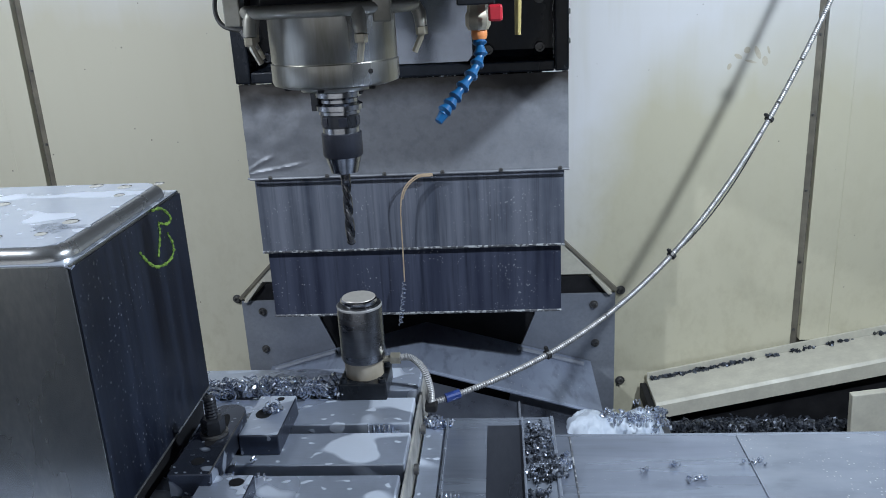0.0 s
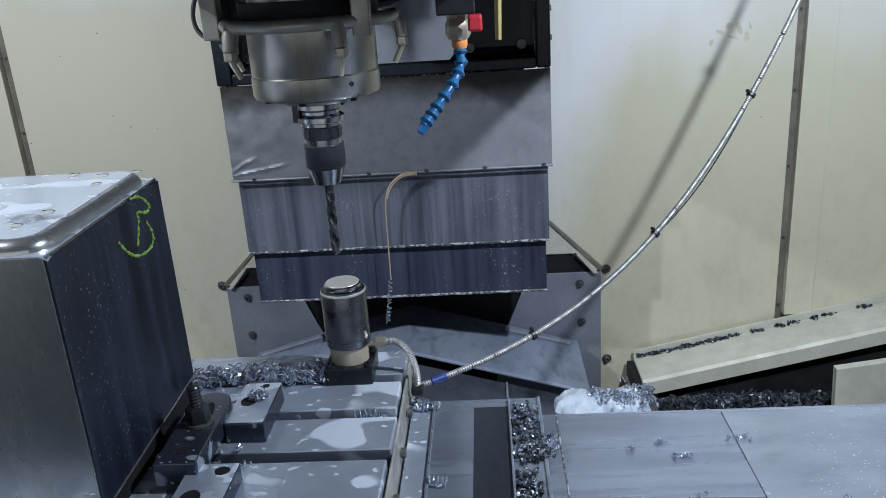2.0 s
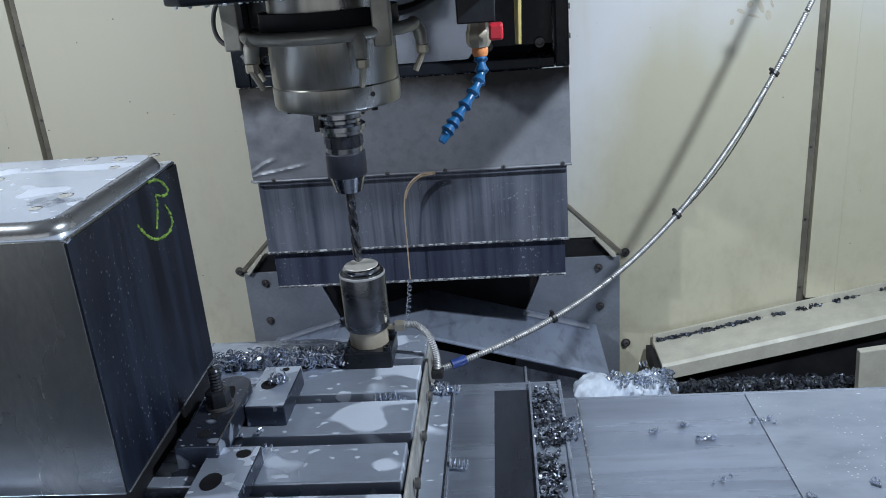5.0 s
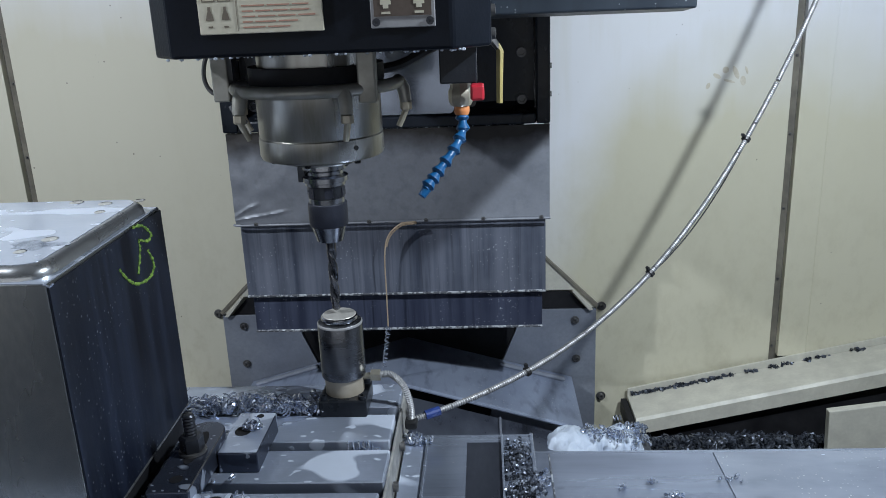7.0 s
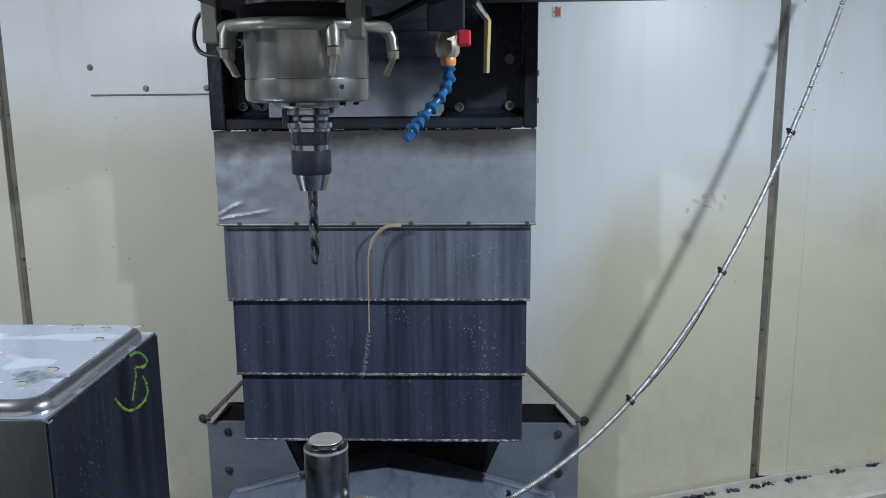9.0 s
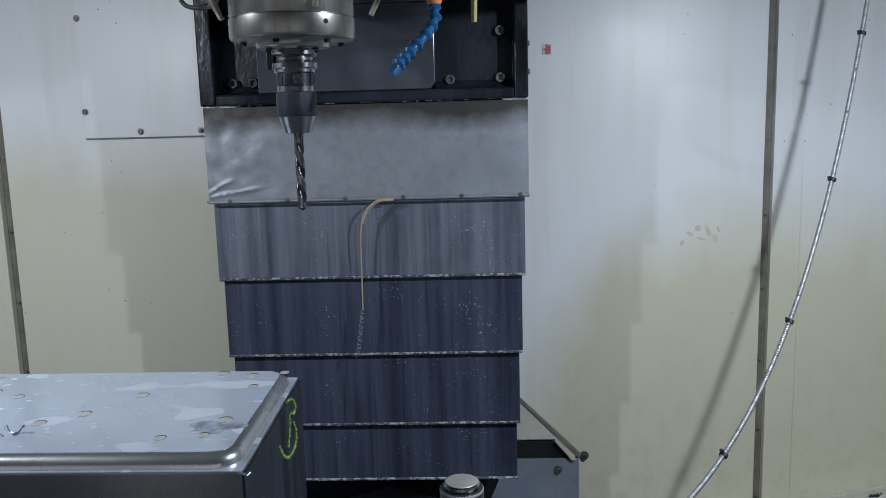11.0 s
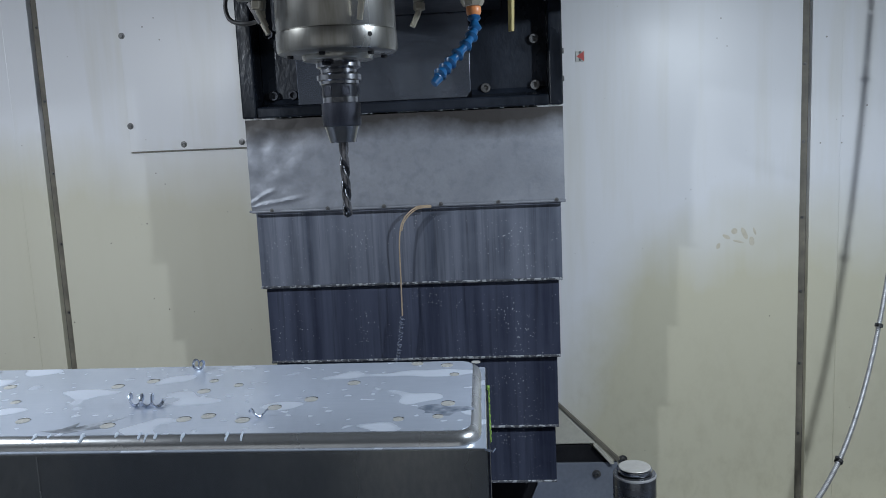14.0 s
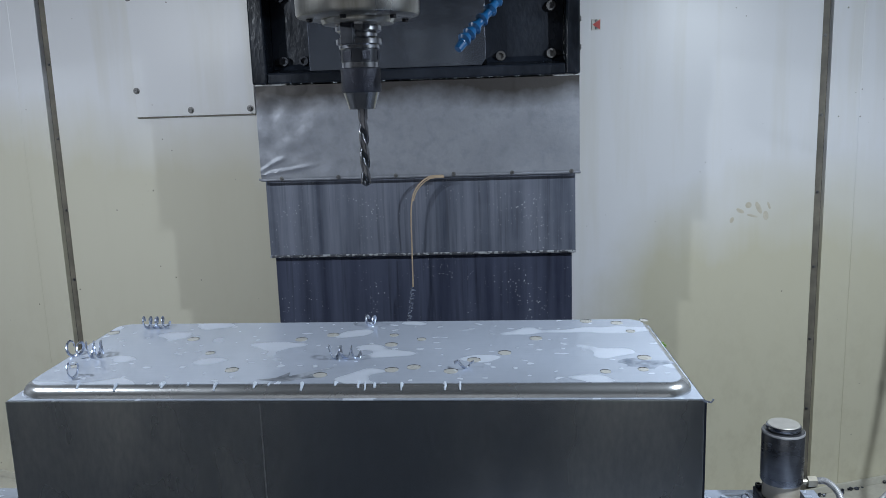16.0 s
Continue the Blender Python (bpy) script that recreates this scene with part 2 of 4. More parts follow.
M_BRASS = surface("aged_brass_fitting", (.44, .41, .34), (.30, .275, .22), 40, .38, .1, .6, .1, 200)
M_OIL = surface("thin_oil_smear", (.14, .16, .19), (.44, .48, .55), 45, .2, .08, .3, .1, 160, (1, 1, 1), .4, .6)
M_HOLE = surface("milky_coolant", (.50, .495, .47), (.42, .415, .39), 60, .25, .08, .1, .05, 200)
M_DROP = surface("milky_coolant_drop", (.55, .60, .68), (.45, .50, .58), 60, .08, .03, 0, 0, 200)
M_SMEAR = surface("blue_grey_oil_smear", (.20, .25, .33), (.56, .62, .74), 48, .14, .05, .5, .05, 160, (1, 1, 1), .38, .58)
M_WORN = surface("dirty_worn_cream_paint", (.40, .39, .36), (.20, .20, .20), 28, .42, .1, .1, .3, 120)
M_TIE = surface("black_nylon_tie", (.012, .012, .013), (.022, .022, .024), 60, .5, .1, 0, .1, 300)
M_BTIE = surface("blue_tape", (.012, .035, .17), (.02, .05, .22), 60, .45, .1, 0, .1, 300)


for m, level in ((M_NAVY, .15), (M_BLACK, .25), (M_CARR, .3), (M_DARK, .2)):
    m.node_tree.nodes["Principled BSDF"].inputs["Specular IOR Level"].default_value = level


# ---- mesh helpers ----
def part(name, bm, material, parent=None, label="", smooth=False):
    me = bpy.data.meshes.new(name)
    bmesh.ops.recalc_face_normals(bm, faces=bm.faces)
    if smooth:
        for f in bm.faces:
            f.smooth = True
        for e in bm.edges:
            if len(e.link_faces) == 2 and e.calc_face_angle(0) > radians(38):
                e.smooth = False
    bm.to_mesh(me)
    bm.free()
    me.materials.append(material)
    ob = new(name, me)
    if parent is not None:
        ob.parent = parent
    if label:
        ob["label"] = label
    return ob


def thing(name, label, category, group="", kind=""):
    return tagged(new(name), label, category, group, kind)


def structure(ob, label, category):
    return tagged(ob, label, category, kind="structure")


def box(x0, x1, y0, y1, z0, z1, bevel=0.0, bm=None, segments=2):
    own = bmesh.new()
    bmesh.ops.create_cube(own, size=1, matrix=Matrix.Translation(((x0 + x1) / 2, (y0 + y1) / 2, (z0 + z1) / 2))
                          @ Matrix.Diagonal((x1 - x0, y1 - y0, z1 - z0, 1)))
    if bevel:
        bmesh.ops.bevel(own, geom=own.edges[:], offset=bevel, segments=segments, affect="EDGES", profile=.5)
    if bm is None:
        return own
    merge(bm, own)
    return bm


def merge(bm, other, m=None):
    if m is not None:
        bmesh.ops.transform(other, matrix=m, verts=other.verts)
    me = bpy.data.meshes.new("temporary")
    other.to_mesh(me)
    other.free()
    bm.from_mesh(me)
    bpy.data.meshes.remove(me)


def prism(points, lo, hi, axis="y", bevel=0.0):
    """A polygon of (a, b) pairs drawn out along one axis."""
    bm = bmesh.new()

    def place(a, b, c):
        return {"x": (c, a, b), "y": (a, c, b), "z": (a, b, c)}[axis]
    v0 = [bm.verts.new(place(a, b, lo)) for a, b in points]
    v1 = [bm.verts.new(place(a, b, hi)) for a, b in points]
    bm.faces.new(v0)
    bm.faces.new(v1[::-1])
    n = len(points)
    for i in range(n):
        bm.faces.new((v0[i], v1[i], v1[(i + 1) % n], v0[(i + 1) % n]))
    if bevel:
        bmesh.ops.recalc_face_normals(bm, faces=bm.faces)
        bmesh.ops.bevel(bm, geom=bm.edges[:], offset=bevel, segments=2, affect="EDGES", profile=.5)
    return bm


def lathe(profile, seg=40, m=None):
    """(radius, z) pairs turned about z; closed at both ends."""
    bm = bmesh.new()
    rings = []
    for r, z in profile:
        rings.append([bm.verts.new((r * math.cos(2 * math.pi * i / seg), r * math.sin(2 * math.pi * i / seg), z)) for i in range(seg)])
    for a, b in zip(rings, rings[1:]):
        for i in range(seg):
            bm.faces.new((a[i], a[(i + 1) % seg], b[(i + 1) % seg], b[i]))
    bm.faces.new(rings[0][::-1])
    bm.faces.new(rings[-1])
    if m is not None:
        bmesh.ops.transform(bm, matrix=m, verts=bm.verts)
    return bm


def tube(points, radius, seg=10, bm=None, flat=1.0):
    """A tube along points; radius may be a list; flat squeezes it across its side."""
    bm = bm or bmesh.new()
    pts = [Vector(p) for p in points]
    rad = radius if isinstance(radius, (list, tuple)) else [radius] * len(pts)
    up, rings = None, []
    for i, p in enumerate(pts):
        d = (pts[min(i + 1, len(pts) - 1)] - pts[max(i - 1, 0)]).normalized()
        if up is None:
            up = d.orthogonal().normalized()
        up = (up - d * up.dot(d)).normalized()
        side = d.cross(up)
        rings.append([bm.verts.new(p + (up * math.cos(2 * math.pi * k / seg) + side * flat * math.sin(2 * math.pi * k / seg)) * rad[i]) for k in range(seg)])
    for a, b in zip(rings, rings[1:]):
        for k in range(seg):
            bm.faces.new((a[k], a[(k + 1) % seg], b[(k + 1) % seg], b[k]))
    bm.faces.new(rings[0][::-1])
    bm.faces.new(rings[-1])
    return bm


def smooth_line(points, n=8):
    """A rounded line through the points."""
    p = [Vector(q) for q in points]
    p = [p[0] * 2 - p[1]] + p + [p[-1] * 2 - p[-2]]
    out = []
    for i in range(1, len(p) - 2):
        for k in range(n):
            u = k / n
            out.append(.5 * ((2 * p[i]) + (p[i + 1] - p[i - 1]) * u + (2 * p[i - 1] - 5 * p[i] + 4 * p[i + 1] - p[i + 2]) * u * u
                             + (3 * p[i] - p[i - 1] - 3 * p[i + 1] + p[i + 2]) * u ** 3))
    out.append(p[-2])
    return out


def to_front(x, y, z):
    """A frame whose z axis points out of the wall, towards -y."""
    return Matrix.Translation((x, y, z)) @ Matrix.Rotation(radians(90), 4, "X")


SCREW_HEAD = [(.0, 0), (.009, 0), (.0105, .0015), (.0105, .002), (.0065, .0022), (.0065, .008), (.0058, .009), (.003, .009), (.003, .005), (.0, .005)]


def screw(name, parent, x, y, z, s=1.0, label=""):
    return part(name, lathe([(max(r, .0002) * s, h * s) for r, h in SCREW_HEAD], 16, to_front(x, y, z)), M_SCREW, parent, label, True)


# ---- setting ----
YW = .945
SEAM = .974


def build_setting():
    back = structure(part("wall_back", box(-SEAM + .009, SEAM - .009, YW, YW + .03, -.9, 2.0, .002), M_WALL), "cream painted steel rear wall of a machine enclosure, oil stained", "wall")
    for s in (-1, 1):
        x0, x1 = sorted((s * (SEAM + .0804), s * 1.62))
        part("side_panel", box(x0, x1, YW - .012, YW + .02, -.9, 2.0, .002), M_WALL, back)
        x0, x1 = sorted((s * (SEAM + .009), s * (SEAM + .080)))
        part("folded_strip", box(x0, x1, YW - .014, YW + .007, -.3405, 2.0, .001), M_WALL, back, "folded sheet strip that ends above the chute")
        part("recess_below_strip", box(x0, x1, YW + .008, YW + .016, -.9, -.30), M_JOINT, back, "brown-grey recess below the folded strip")
        part("dark_joint", box(s * SEAM - .009, s * SEAM + .009, YW + .008, YW + .016, -.9, 2.0), M_JOINT, back, "grimy sealed gap between the wall panels")
        for z in np.arange(-.32, 1.5, .19):
            screw("joint_screw", back, s * SEAM, YW + .008, float(z), .40)
    # Unseen walls and roof, added in grey to lessen the bounced light.
    structure(part("wall_left", box(-1.65, -1.62, -1.75, YW + .03, -.9, 2.0), M_GREYP), "unseen side wall, grey to cut bounced light", "wall")
    structure(part("wall_right", box(1.62, 1.65, -1.75, YW + .03, -.9, 2.0), M_GREYP), "unseen side wall, grey to cut bounced light", "wall")
    front = bmesh.new()
    for a in ((-1.65, -1.40, -.9, 2.0), (1.05, 1.65, -.9, 2.0), (-1.40, 1.05, -.9, .04), (-1.40, 1.05, 1.35, 2.0)):
        box(a[0], a[1], -1.75, -1.72, a[2], a[3], 0, front)
    structure(part("wall_front", front, M_GREYP), "unseen front wall round the open door, grey to cut bounced light", "wall")
    structure(part("ceiling", box(-1.65, 1.65, -1.75, YW + .03, 2.0, 2.03), M_GREYP), "unseen enclosure roof, grey to cut bounced light", "ceiling")
    structure(part("floor", box(-1.65, 1.65, -1.75, YW + .03, -.95, -.9), M_LOWER), "grey steel floor of the machine", "floor")

    panel = structure(part("access_panel", box(-.748, -.435, YW - .005, YW - .0005, .678, 1.30, .001), M_WALL), "cream access panel screwed to the rear wall", "panel")
    # A thin dark strip paints the panel's shadow line along its lower edge.
    part("panel_shade_line", box(-.747, -.436, YW - .004, YW - .0006, .6745, .6775), M_JOINT, panel, "thin dark strip painted as the shade below the panel")
    for x, z in ((-.742, .975), (-.742, .745), (-.603, .692), (-.448, .692), (-.742, 1.2)):
        screw("panel_screw", panel, x, YW - .005, z, .8)
    for i, (x, z, w, h, turn) in enumerate(((.765, .375, .010, .016, 20), (.785, .398, .022, .010, 30), (.805, .412, .016, .016, 0), (.83, .405, .012, .034, -25),
                                            (.848, .385, .014, .024, -10), (.815, .385, .030, .006, 15), (.855, .41, .006, .02, -20))):
        bm = bmesh.new()
        bmesh.ops.create_icosphere(bm, subdivisions=2, radius=1)
        bmesh.ops.transform(bm, matrix=Matrix.Translation((x, YW, z)) @ Matrix.Rotation(radians(turn), 4, "Y") @ Matrix.Diagonal((w / 2, .0006, h / 2, 1)), verts=bm.verts)
        part("smudge", bm, M_SMUDGE, back, "brown oily finger smudge")
    sign = tagged(part("warning_sticker", box(.415, .437, YW - .003, YW - .0005, .852, .878, .0005), M_WHITE), "small white sticker with a red arrow on the wall", "sticker")
    part("arrow", prism([(.417, .865), (.435, .877), (.435, .853)], YW - .005, YW - .003), M_LRED, sign, "red triangle")
    for z in (.874, .857):
        screw("rivet", sign, .426, YW - .004, z, .35)

    # guard plate at the foot of the column, cut away in the middle
    for s in (-1, 1):
        gp = [(s * .502, -.194), (s * .30, -.194), (s * .29, -.25), (s * .240, -.37), (s * .20, -.60), (s * .502, -.60)]
        guard = tagged(part("column_guard", prism(gp, YW - .016, YW - .006, "y", .001), M_LOWER), "grey steel guard plate bolted beside the column foot", "guard plate", "column guards")
        for x, z in ((.446, -.225), (.450, -.336)):
            screw("guard_screw", guard, s * x, YW - .016, z, 1.1)
        for x, z in ((.517, -.192), (.520, -.456)):
            screw("wall_screw", guard, s * x, YW - .001, z, 1.2)
        br = thing("gusset_bracket", "chipped cream painted triangular bracket beside the column", "bracket", "column brackets")
        part("web", prism([(s * .33, -.035), (s * .345, -.030), (s * .502, -.186), (s * .485, -.192), (s * .44, -.140), (s * .33, -.140)], YW - .016, YW - .004, "y", .001), M_CREAMP, br)
        part("edge_strip", prism([(s * .340, -.026), (s * .349, -.026), (s * .508, -.184), (s * .500, -.190)], YW - .020, YW - .003, "y", .001), M_JOINT, br, "dark edge of the bracket")
        # A flat near-black plate paints the shade inside the bracket's hollow.
        part("pocket", prism([(s * .33, -.145), (s * .43, -.145), (s * .475, -.193), (s * .33, -.193)], YW - .012, YW - .008, "y"), M_DARK, br, "flat dark plate painted as the shaded pocket")
        part("ledge", prism([(s * .438, -.141), (s * .446, -.138), (s * .492, -.192), (s * .482, -.194)], YW - .030, YW - .012, "y", .001), M_CREAMP, br)

    # column behind the sliding covers, and a black sheet that paints the dark opening below them
    structure(part("column", box(-.31, .31, .78, YW - .002, -.17, 2.0, .004), M_NAVY), "dark machine column behind the covers", "column")
    structure(part("opening_shade_sheet", box(-.31, .31, YW - .004, YW - .001, -.88, -.171), M_DARK), "black sheet painted as the dark opening below the covers", "column")

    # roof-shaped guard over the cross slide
    # The front section takes the darker copy, shade painted into its colour.
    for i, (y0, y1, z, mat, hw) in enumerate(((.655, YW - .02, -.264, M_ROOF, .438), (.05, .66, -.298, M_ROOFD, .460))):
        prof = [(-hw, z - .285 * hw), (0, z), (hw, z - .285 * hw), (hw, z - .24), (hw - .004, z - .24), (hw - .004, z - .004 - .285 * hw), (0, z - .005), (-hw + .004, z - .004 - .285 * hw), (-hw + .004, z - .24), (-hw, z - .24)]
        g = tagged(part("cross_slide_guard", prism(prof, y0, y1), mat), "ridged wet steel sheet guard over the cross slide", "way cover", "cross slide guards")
        for s in (-1, 1):
            ends = [(s * .012, y0 - .006, z - .004), (s * hw * .98, y0 - .006, z - .287 * hw)]
            part("front_lip", tube(ends, .005, 8), M_ROOF, g, "bright folded front lip")
        if i == 1:
            for x in (.24, -.26):
                part("weld_bead", tube([(x, .652, z - .062), (x, .30, z - .062)], .003, 6), M_LOWER, g)
    for s in (-1, 1):
        part_rail = tagged(part("wiper_rail", tube([(s * .243, .885, -.328), (s * .415, .885, -.377)], .007, 8), M_LOWER), "short bright steel wiper strip at the guard", "rail", "wiper rails")

    # sloping chutes on both sides
    for s in (-1, 1):
        def zz(x):
            return -.451 + .211 * (x - .597)
        bm = bmesh.new()
        prof = [(.932, .004), (.80, .004), (.793, -.003), (.793, -.040), (.799, -.040), (.800, -.006), (.932, -.004)]
        r0 = [bm.verts.new((s * .590, y, zz(.590) + h)) for y, h in prof]
        r1 = [bm.verts.new((s * 1.61, y, zz(1.61) + h)) for y, h in prof]
        for k in range(len(prof)):
            bm.faces.new((r0[k], r0[(k + 1) % len(prof)], r1[(k + 1) % len(prof)], r1[k]))
        bm.faces.new(r0)
        bm.faces.new(r1[::-1])
        ch = tagged(part("chip_chute", bm, M_CREAMP), "cream painted sloping sheet metal chip chute along the wall", "chute", "chip chutes")
        # Added dark panel that paints the shade of the cavity below the chute.
        part("chute_shade_panel", prism([(s * .60, -.88), (s * .60, zz(.60) - .008), (s * 1.61, zz(1.61) - .008), (s * 1.61, -.88)], .82, .84), M_DARK, ch, "added dark panel painted as the shade under the chute")
        part("chute_end", box(min(s * .572, s * .589), max(s * .572, s * .589), .80, .93, -.50, zz(.59) - .006, .002), M_DARK, ch, "dark end of the chute")
        part("wall_flange", prism([(s * .590, zz(.59) + .004), (s * 1.61, zz(1.61) + .004), (s * 1.61, zz(1.61) + .024), (s * .590, zz(.59) + .024)], .926, .932, "y", .001), M_CREAMP, ch)
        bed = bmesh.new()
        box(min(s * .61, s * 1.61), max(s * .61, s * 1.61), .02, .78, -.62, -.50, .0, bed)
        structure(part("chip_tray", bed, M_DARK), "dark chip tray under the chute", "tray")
        structure(part("tray_wall", prism([(s * .992, -.49), (s * 1.6, -.49), (s * 1.6, -.25), (s * .985, -.327)], .60, .62, "y", .002), M_CREAMP), "cream painted end of the chip tray", "tray")


build_setting()


# ---- machine head ----
def drop(bm, x, y, z, r):
    own = bmesh.new()
    bmesh.ops.create_icosphere(own, subdivisions=1, radius=r)
    bmesh.ops.transform(own, matrix=Matrix.Translation((x, y, z)) @ Matrix.Diagonal((1, 1, .8, 1)), verts=own.verts)
    merge(bm, own)


head = thing("milling_spindle_unit", "black machining centre spindle unit with a coolant ring", "milling spindle")


def build_head():
    # carriage on the column: frame, recessed pocket, raised pad, bolts
    fr = bmesh.new()
    for a in ((-.352, -.318, .413, 1.25), (.330, .360, .413, 1.25), (-.3175, .3295, .413, .437)):
        box(a[0], a[1], .655, .76, a[2], a[3], .004, fr)
    part("carriage_frame", fr, M_CARR, head, "oily black cast carriage frame")
    part("pocket_fillet", prism([(.7145, .4375), (.7145, .456), (.700, .444), (.668, .4376)], -.316, -.226, "x"), M_CARR, head, "sloping cast fillet")
    part("pocket_fillet", prism([(.7145, .4375), (.7145, .456), (.700, .444), (.668, .4376)], .161, .329, "x"), M_CARR, head, "sloping cast fillet")
    part("carriage_pocket", box(-.317, .329, .715, .76, .438, 1.25), M_CARR, head)
    part("carriage_pad", prism([(-.225, .4385), (.150, .4385), (.160, .452), (.160, 1.25), (-.225, 1.25)], .668, .7145, "y", .0012), M_PAD, head, "raised black pad of the carriage")
    # Bolts left of centre get darker steel, their shade put into the colour.
    for x, z in ((-.290, .463), (-.292, .60), (-.245, .463), (.192, .458), (.302, .460), (.302, .56), (.192, .75)):
        part("carriage_bolt", lathe([(.0001, 0), (.011, 0), (.011, .012), (.010, .014), (.0065, .014), (.006, .006), (.0001, .006)], 20, to_front(x, .715, z)), M_SCREW if x > 0 else M_HOLD, head, "", True)
    for z in (.47, .53, .7):
        part("side_screw", lathe([(.0001, 0), (.006, 0), (.006, .006), (.0001, .006)], 12, Matrix.Translation((.360, .70, z)) @ Matrix.Rotation(radians(90), 4, "Y")), M_SCREW, head)
    # first apron plate that hangs from the carriage, dented at one corner
    bm = bmesh.new()
    nx, nz = 150, 60
    grid = []
    for j in range(nz + 1):
        row = []
        for i in range(nx + 1):
            u, v = i / nx, j / nz
            x, z = -.349 + u * .708, .205 + v * .205
            d = .0034 * noise.noise((x * 26, z * 30, 1.7)) * max(0, 1 - u * 1.9) + .0022 * noise.noise((x * 9, z * 9, 4))
            d += .0030 * math.exp(-((z - .215 - .16 * (x + .345)) / .0035) ** 2) * max(0, min(1, (-.215 - x) / .03))
            d += .0035 * math.exp(-((z - .222 - .030 * math.sin((x + .349) * 22)) / .004) ** 2) * max(0, min(1, (-.285 - x) / .02))
            row.append(bm.verts.new((x, .663 - d, z)))
        grid.append(row)
    for j in range(nz):
        for i in range(nx):
            bm.faces.new((grid[j][i], grid[j][i + 1], grid[j + 1][i + 1], grid[j + 1][i]))
    border = bmesh.ops.extrude_face_region(bm, geom=bm.faces[:])
    bmesh.ops.translate(bm, vec=(0, .006, 0), verts=[v for v in border["geom"] if isinstance(v, bmesh.types.BMVert)])
    part("apron_plate", bm, M_PLATE, head, "dented dull grey steel apron plate", True)
    part("apron_lip", tube([(-.352, .660, .205), (-.346, .657, .2035), (.36, .657, .2035)], .0030, 8), M_PLATE, head)
    for x in np.linspace(-.30, .34, 6):
        screw("lip_screw", head, float(x), .654, .2065, .45)
    # side returns of the apron plate
    for s in (-.349, .355):
        part("apron_side", box(s, s + .004, .6695, .78, .205, .41), M_PLATE, head)
    # straw strand caught under the plate, with a tail of chips
    line = smooth_line([(.062, .650, .203), (.053, .646, .204), (.025, .643, .200), (-.002, .643, .173), (-.012, .645, .128), (-.014, .650, .049), (-.015, .650, -.045)], 6)
    part("caught_strand", tube(line, [.0035 if k < 12 else .0022 for k in range(len(line))], 6, None, .6), M_STRAND, head, "straw coloured strand hanging from the plate")
    line2 = [(p[0] + .003, p[1] - .002, p[2] - .003) for p in line[2:22]]
    part("caught_strand", tube(line2, .0016, 5), M_STRAND, head)
    rnd = random.Random(4)
    bm = bmesh.new()
    for k in range(16):
        a, z = rnd.random() * 6.28, -.045 - k * .0066
        cx = -.015 - .001 * k
        pts = [(cx + .005 * math.cos(a + q * .9), .648 + .004 * math.sin(a + q * .9), z - q * .0016) for q in range(6)]
        tube(pts, .0011, 5, bm)
    part("strand_chips", bm, M_CHIP, head, "small chips clinging to the strand")

    # head cover with chamfered upright edges
    outline = [(-.170, -.108), (-.135, -.150), (.188, -.150), (.231, -.108), (.231, .66), (-.170, .66)]
    part("head_cover", prism(outline, .620, 1.30, "z", .004), M_NAVY, head, "blue-black painted head cover")
    for k in range(7):
        z = .633 + .027 * k
        part("side_bolt", lathe([(.0001, 0), (.007, 0), (.007, .005), (.0001, .006)], 10, Matrix.Translation((.231, -.085, z)) @ Matrix.Rotation(radians(90), 4, "Y")), M_SCREW, head, "", True)
    # warning placard
    pl = part("placard", box(-.097, .044, -.1535, -.1503, .646, .80, .001), M_CREAM, head, "cream instruction placard with a red stripe")
    part("red_stripe", box(-.050, .040, -.1541, -.1537, .684, .703), M_LRED, pl, "red stripe")
    part("divider", box(-.0533, -.0527, -.1540, -.1537, .649, .80), M_INK, pl)
    part("divider", box(-.094, -.0536, -.1540, -.1537, .7037, .7043), M_INK, pl)
    rnd = random.Random(2)
    for k in range(14):
        z = .652 + .0058 * k if k < 5 else .7075 + .0058 * (k - 5)
        x = -.047
        for q in range(4):
            w = rnd.uniform(.010, .026)
            if x + w > .038 or (k == 0 and q > 1):
                break
            part("text_bar", box(x, x + w, -.1540, -.1537, z, z + .0016), M_PINK if k < 5 else M_INK, pl, "unreadable line of print")
            x += w + .003
    for x in (-.084, -.066):
        part("tool_icon", prism([(x - .0045, .6615), (x + .0045, .6615), (x + .0030, .668), (x + .0016, .672), (x + .0014, .676), (x - .0014, .676), (x - .0016, .672), (x - .0030, .668)], -.1540, -.1537), M_INK, pl)
        for a in ((x - .0075, x + .0075, .6905, .6915), (x - .0075, x + .0075, .6815, .6825), (x - .0075, x - .0065, .6826, .6904), (x + .0065, x + .0075, .6826, .6904)):
            part("tool_icon", box(a[0], a[1], -.1540, -.1537, a[2], a[3]), M_INK, pl)
        part("text_bar", box(x - .0025, x + .0025, -.1540, -.1537, .6535, .6552), M_INK, pl)
    part("tool_icon", prism([(-.082, .712), (-.068, .712), (-.068, .716), (-.072, .719), (-.070, .735), (-.073, .752), (-.077, .752), (-.080, .735), (-.078, .719), (-.082, .716)], -.1540, -.1537), M_PINK, pl)
    # push button plate
    bp = part("button_plate", box(.097, .169, -.1530, -.1503, .646, .78, .001), M_ALU, head, "aluminium plate with a green push button")
    part("button_bezel", lathe([(.0001, 0), (.0195, 0), (.0195, .004), (.017, .006), (.0001, .006)], 32, to_front(.132, -.1531, .712)), M_ALU, bp, "", True)
    part("push_button", lathe([(.0001, .006), (.0165, .006), (.0165, .012), (.014, .0145), (.0001, .015)], 32, to_front(.132, -.1531, .712)), M_GREEN, bp, "green push button", True)
    part("icon_field", box(.101, .165, -.1546, -.1532, .6585, .692), M_BROWN, bp, "brown field with two tool symbols")
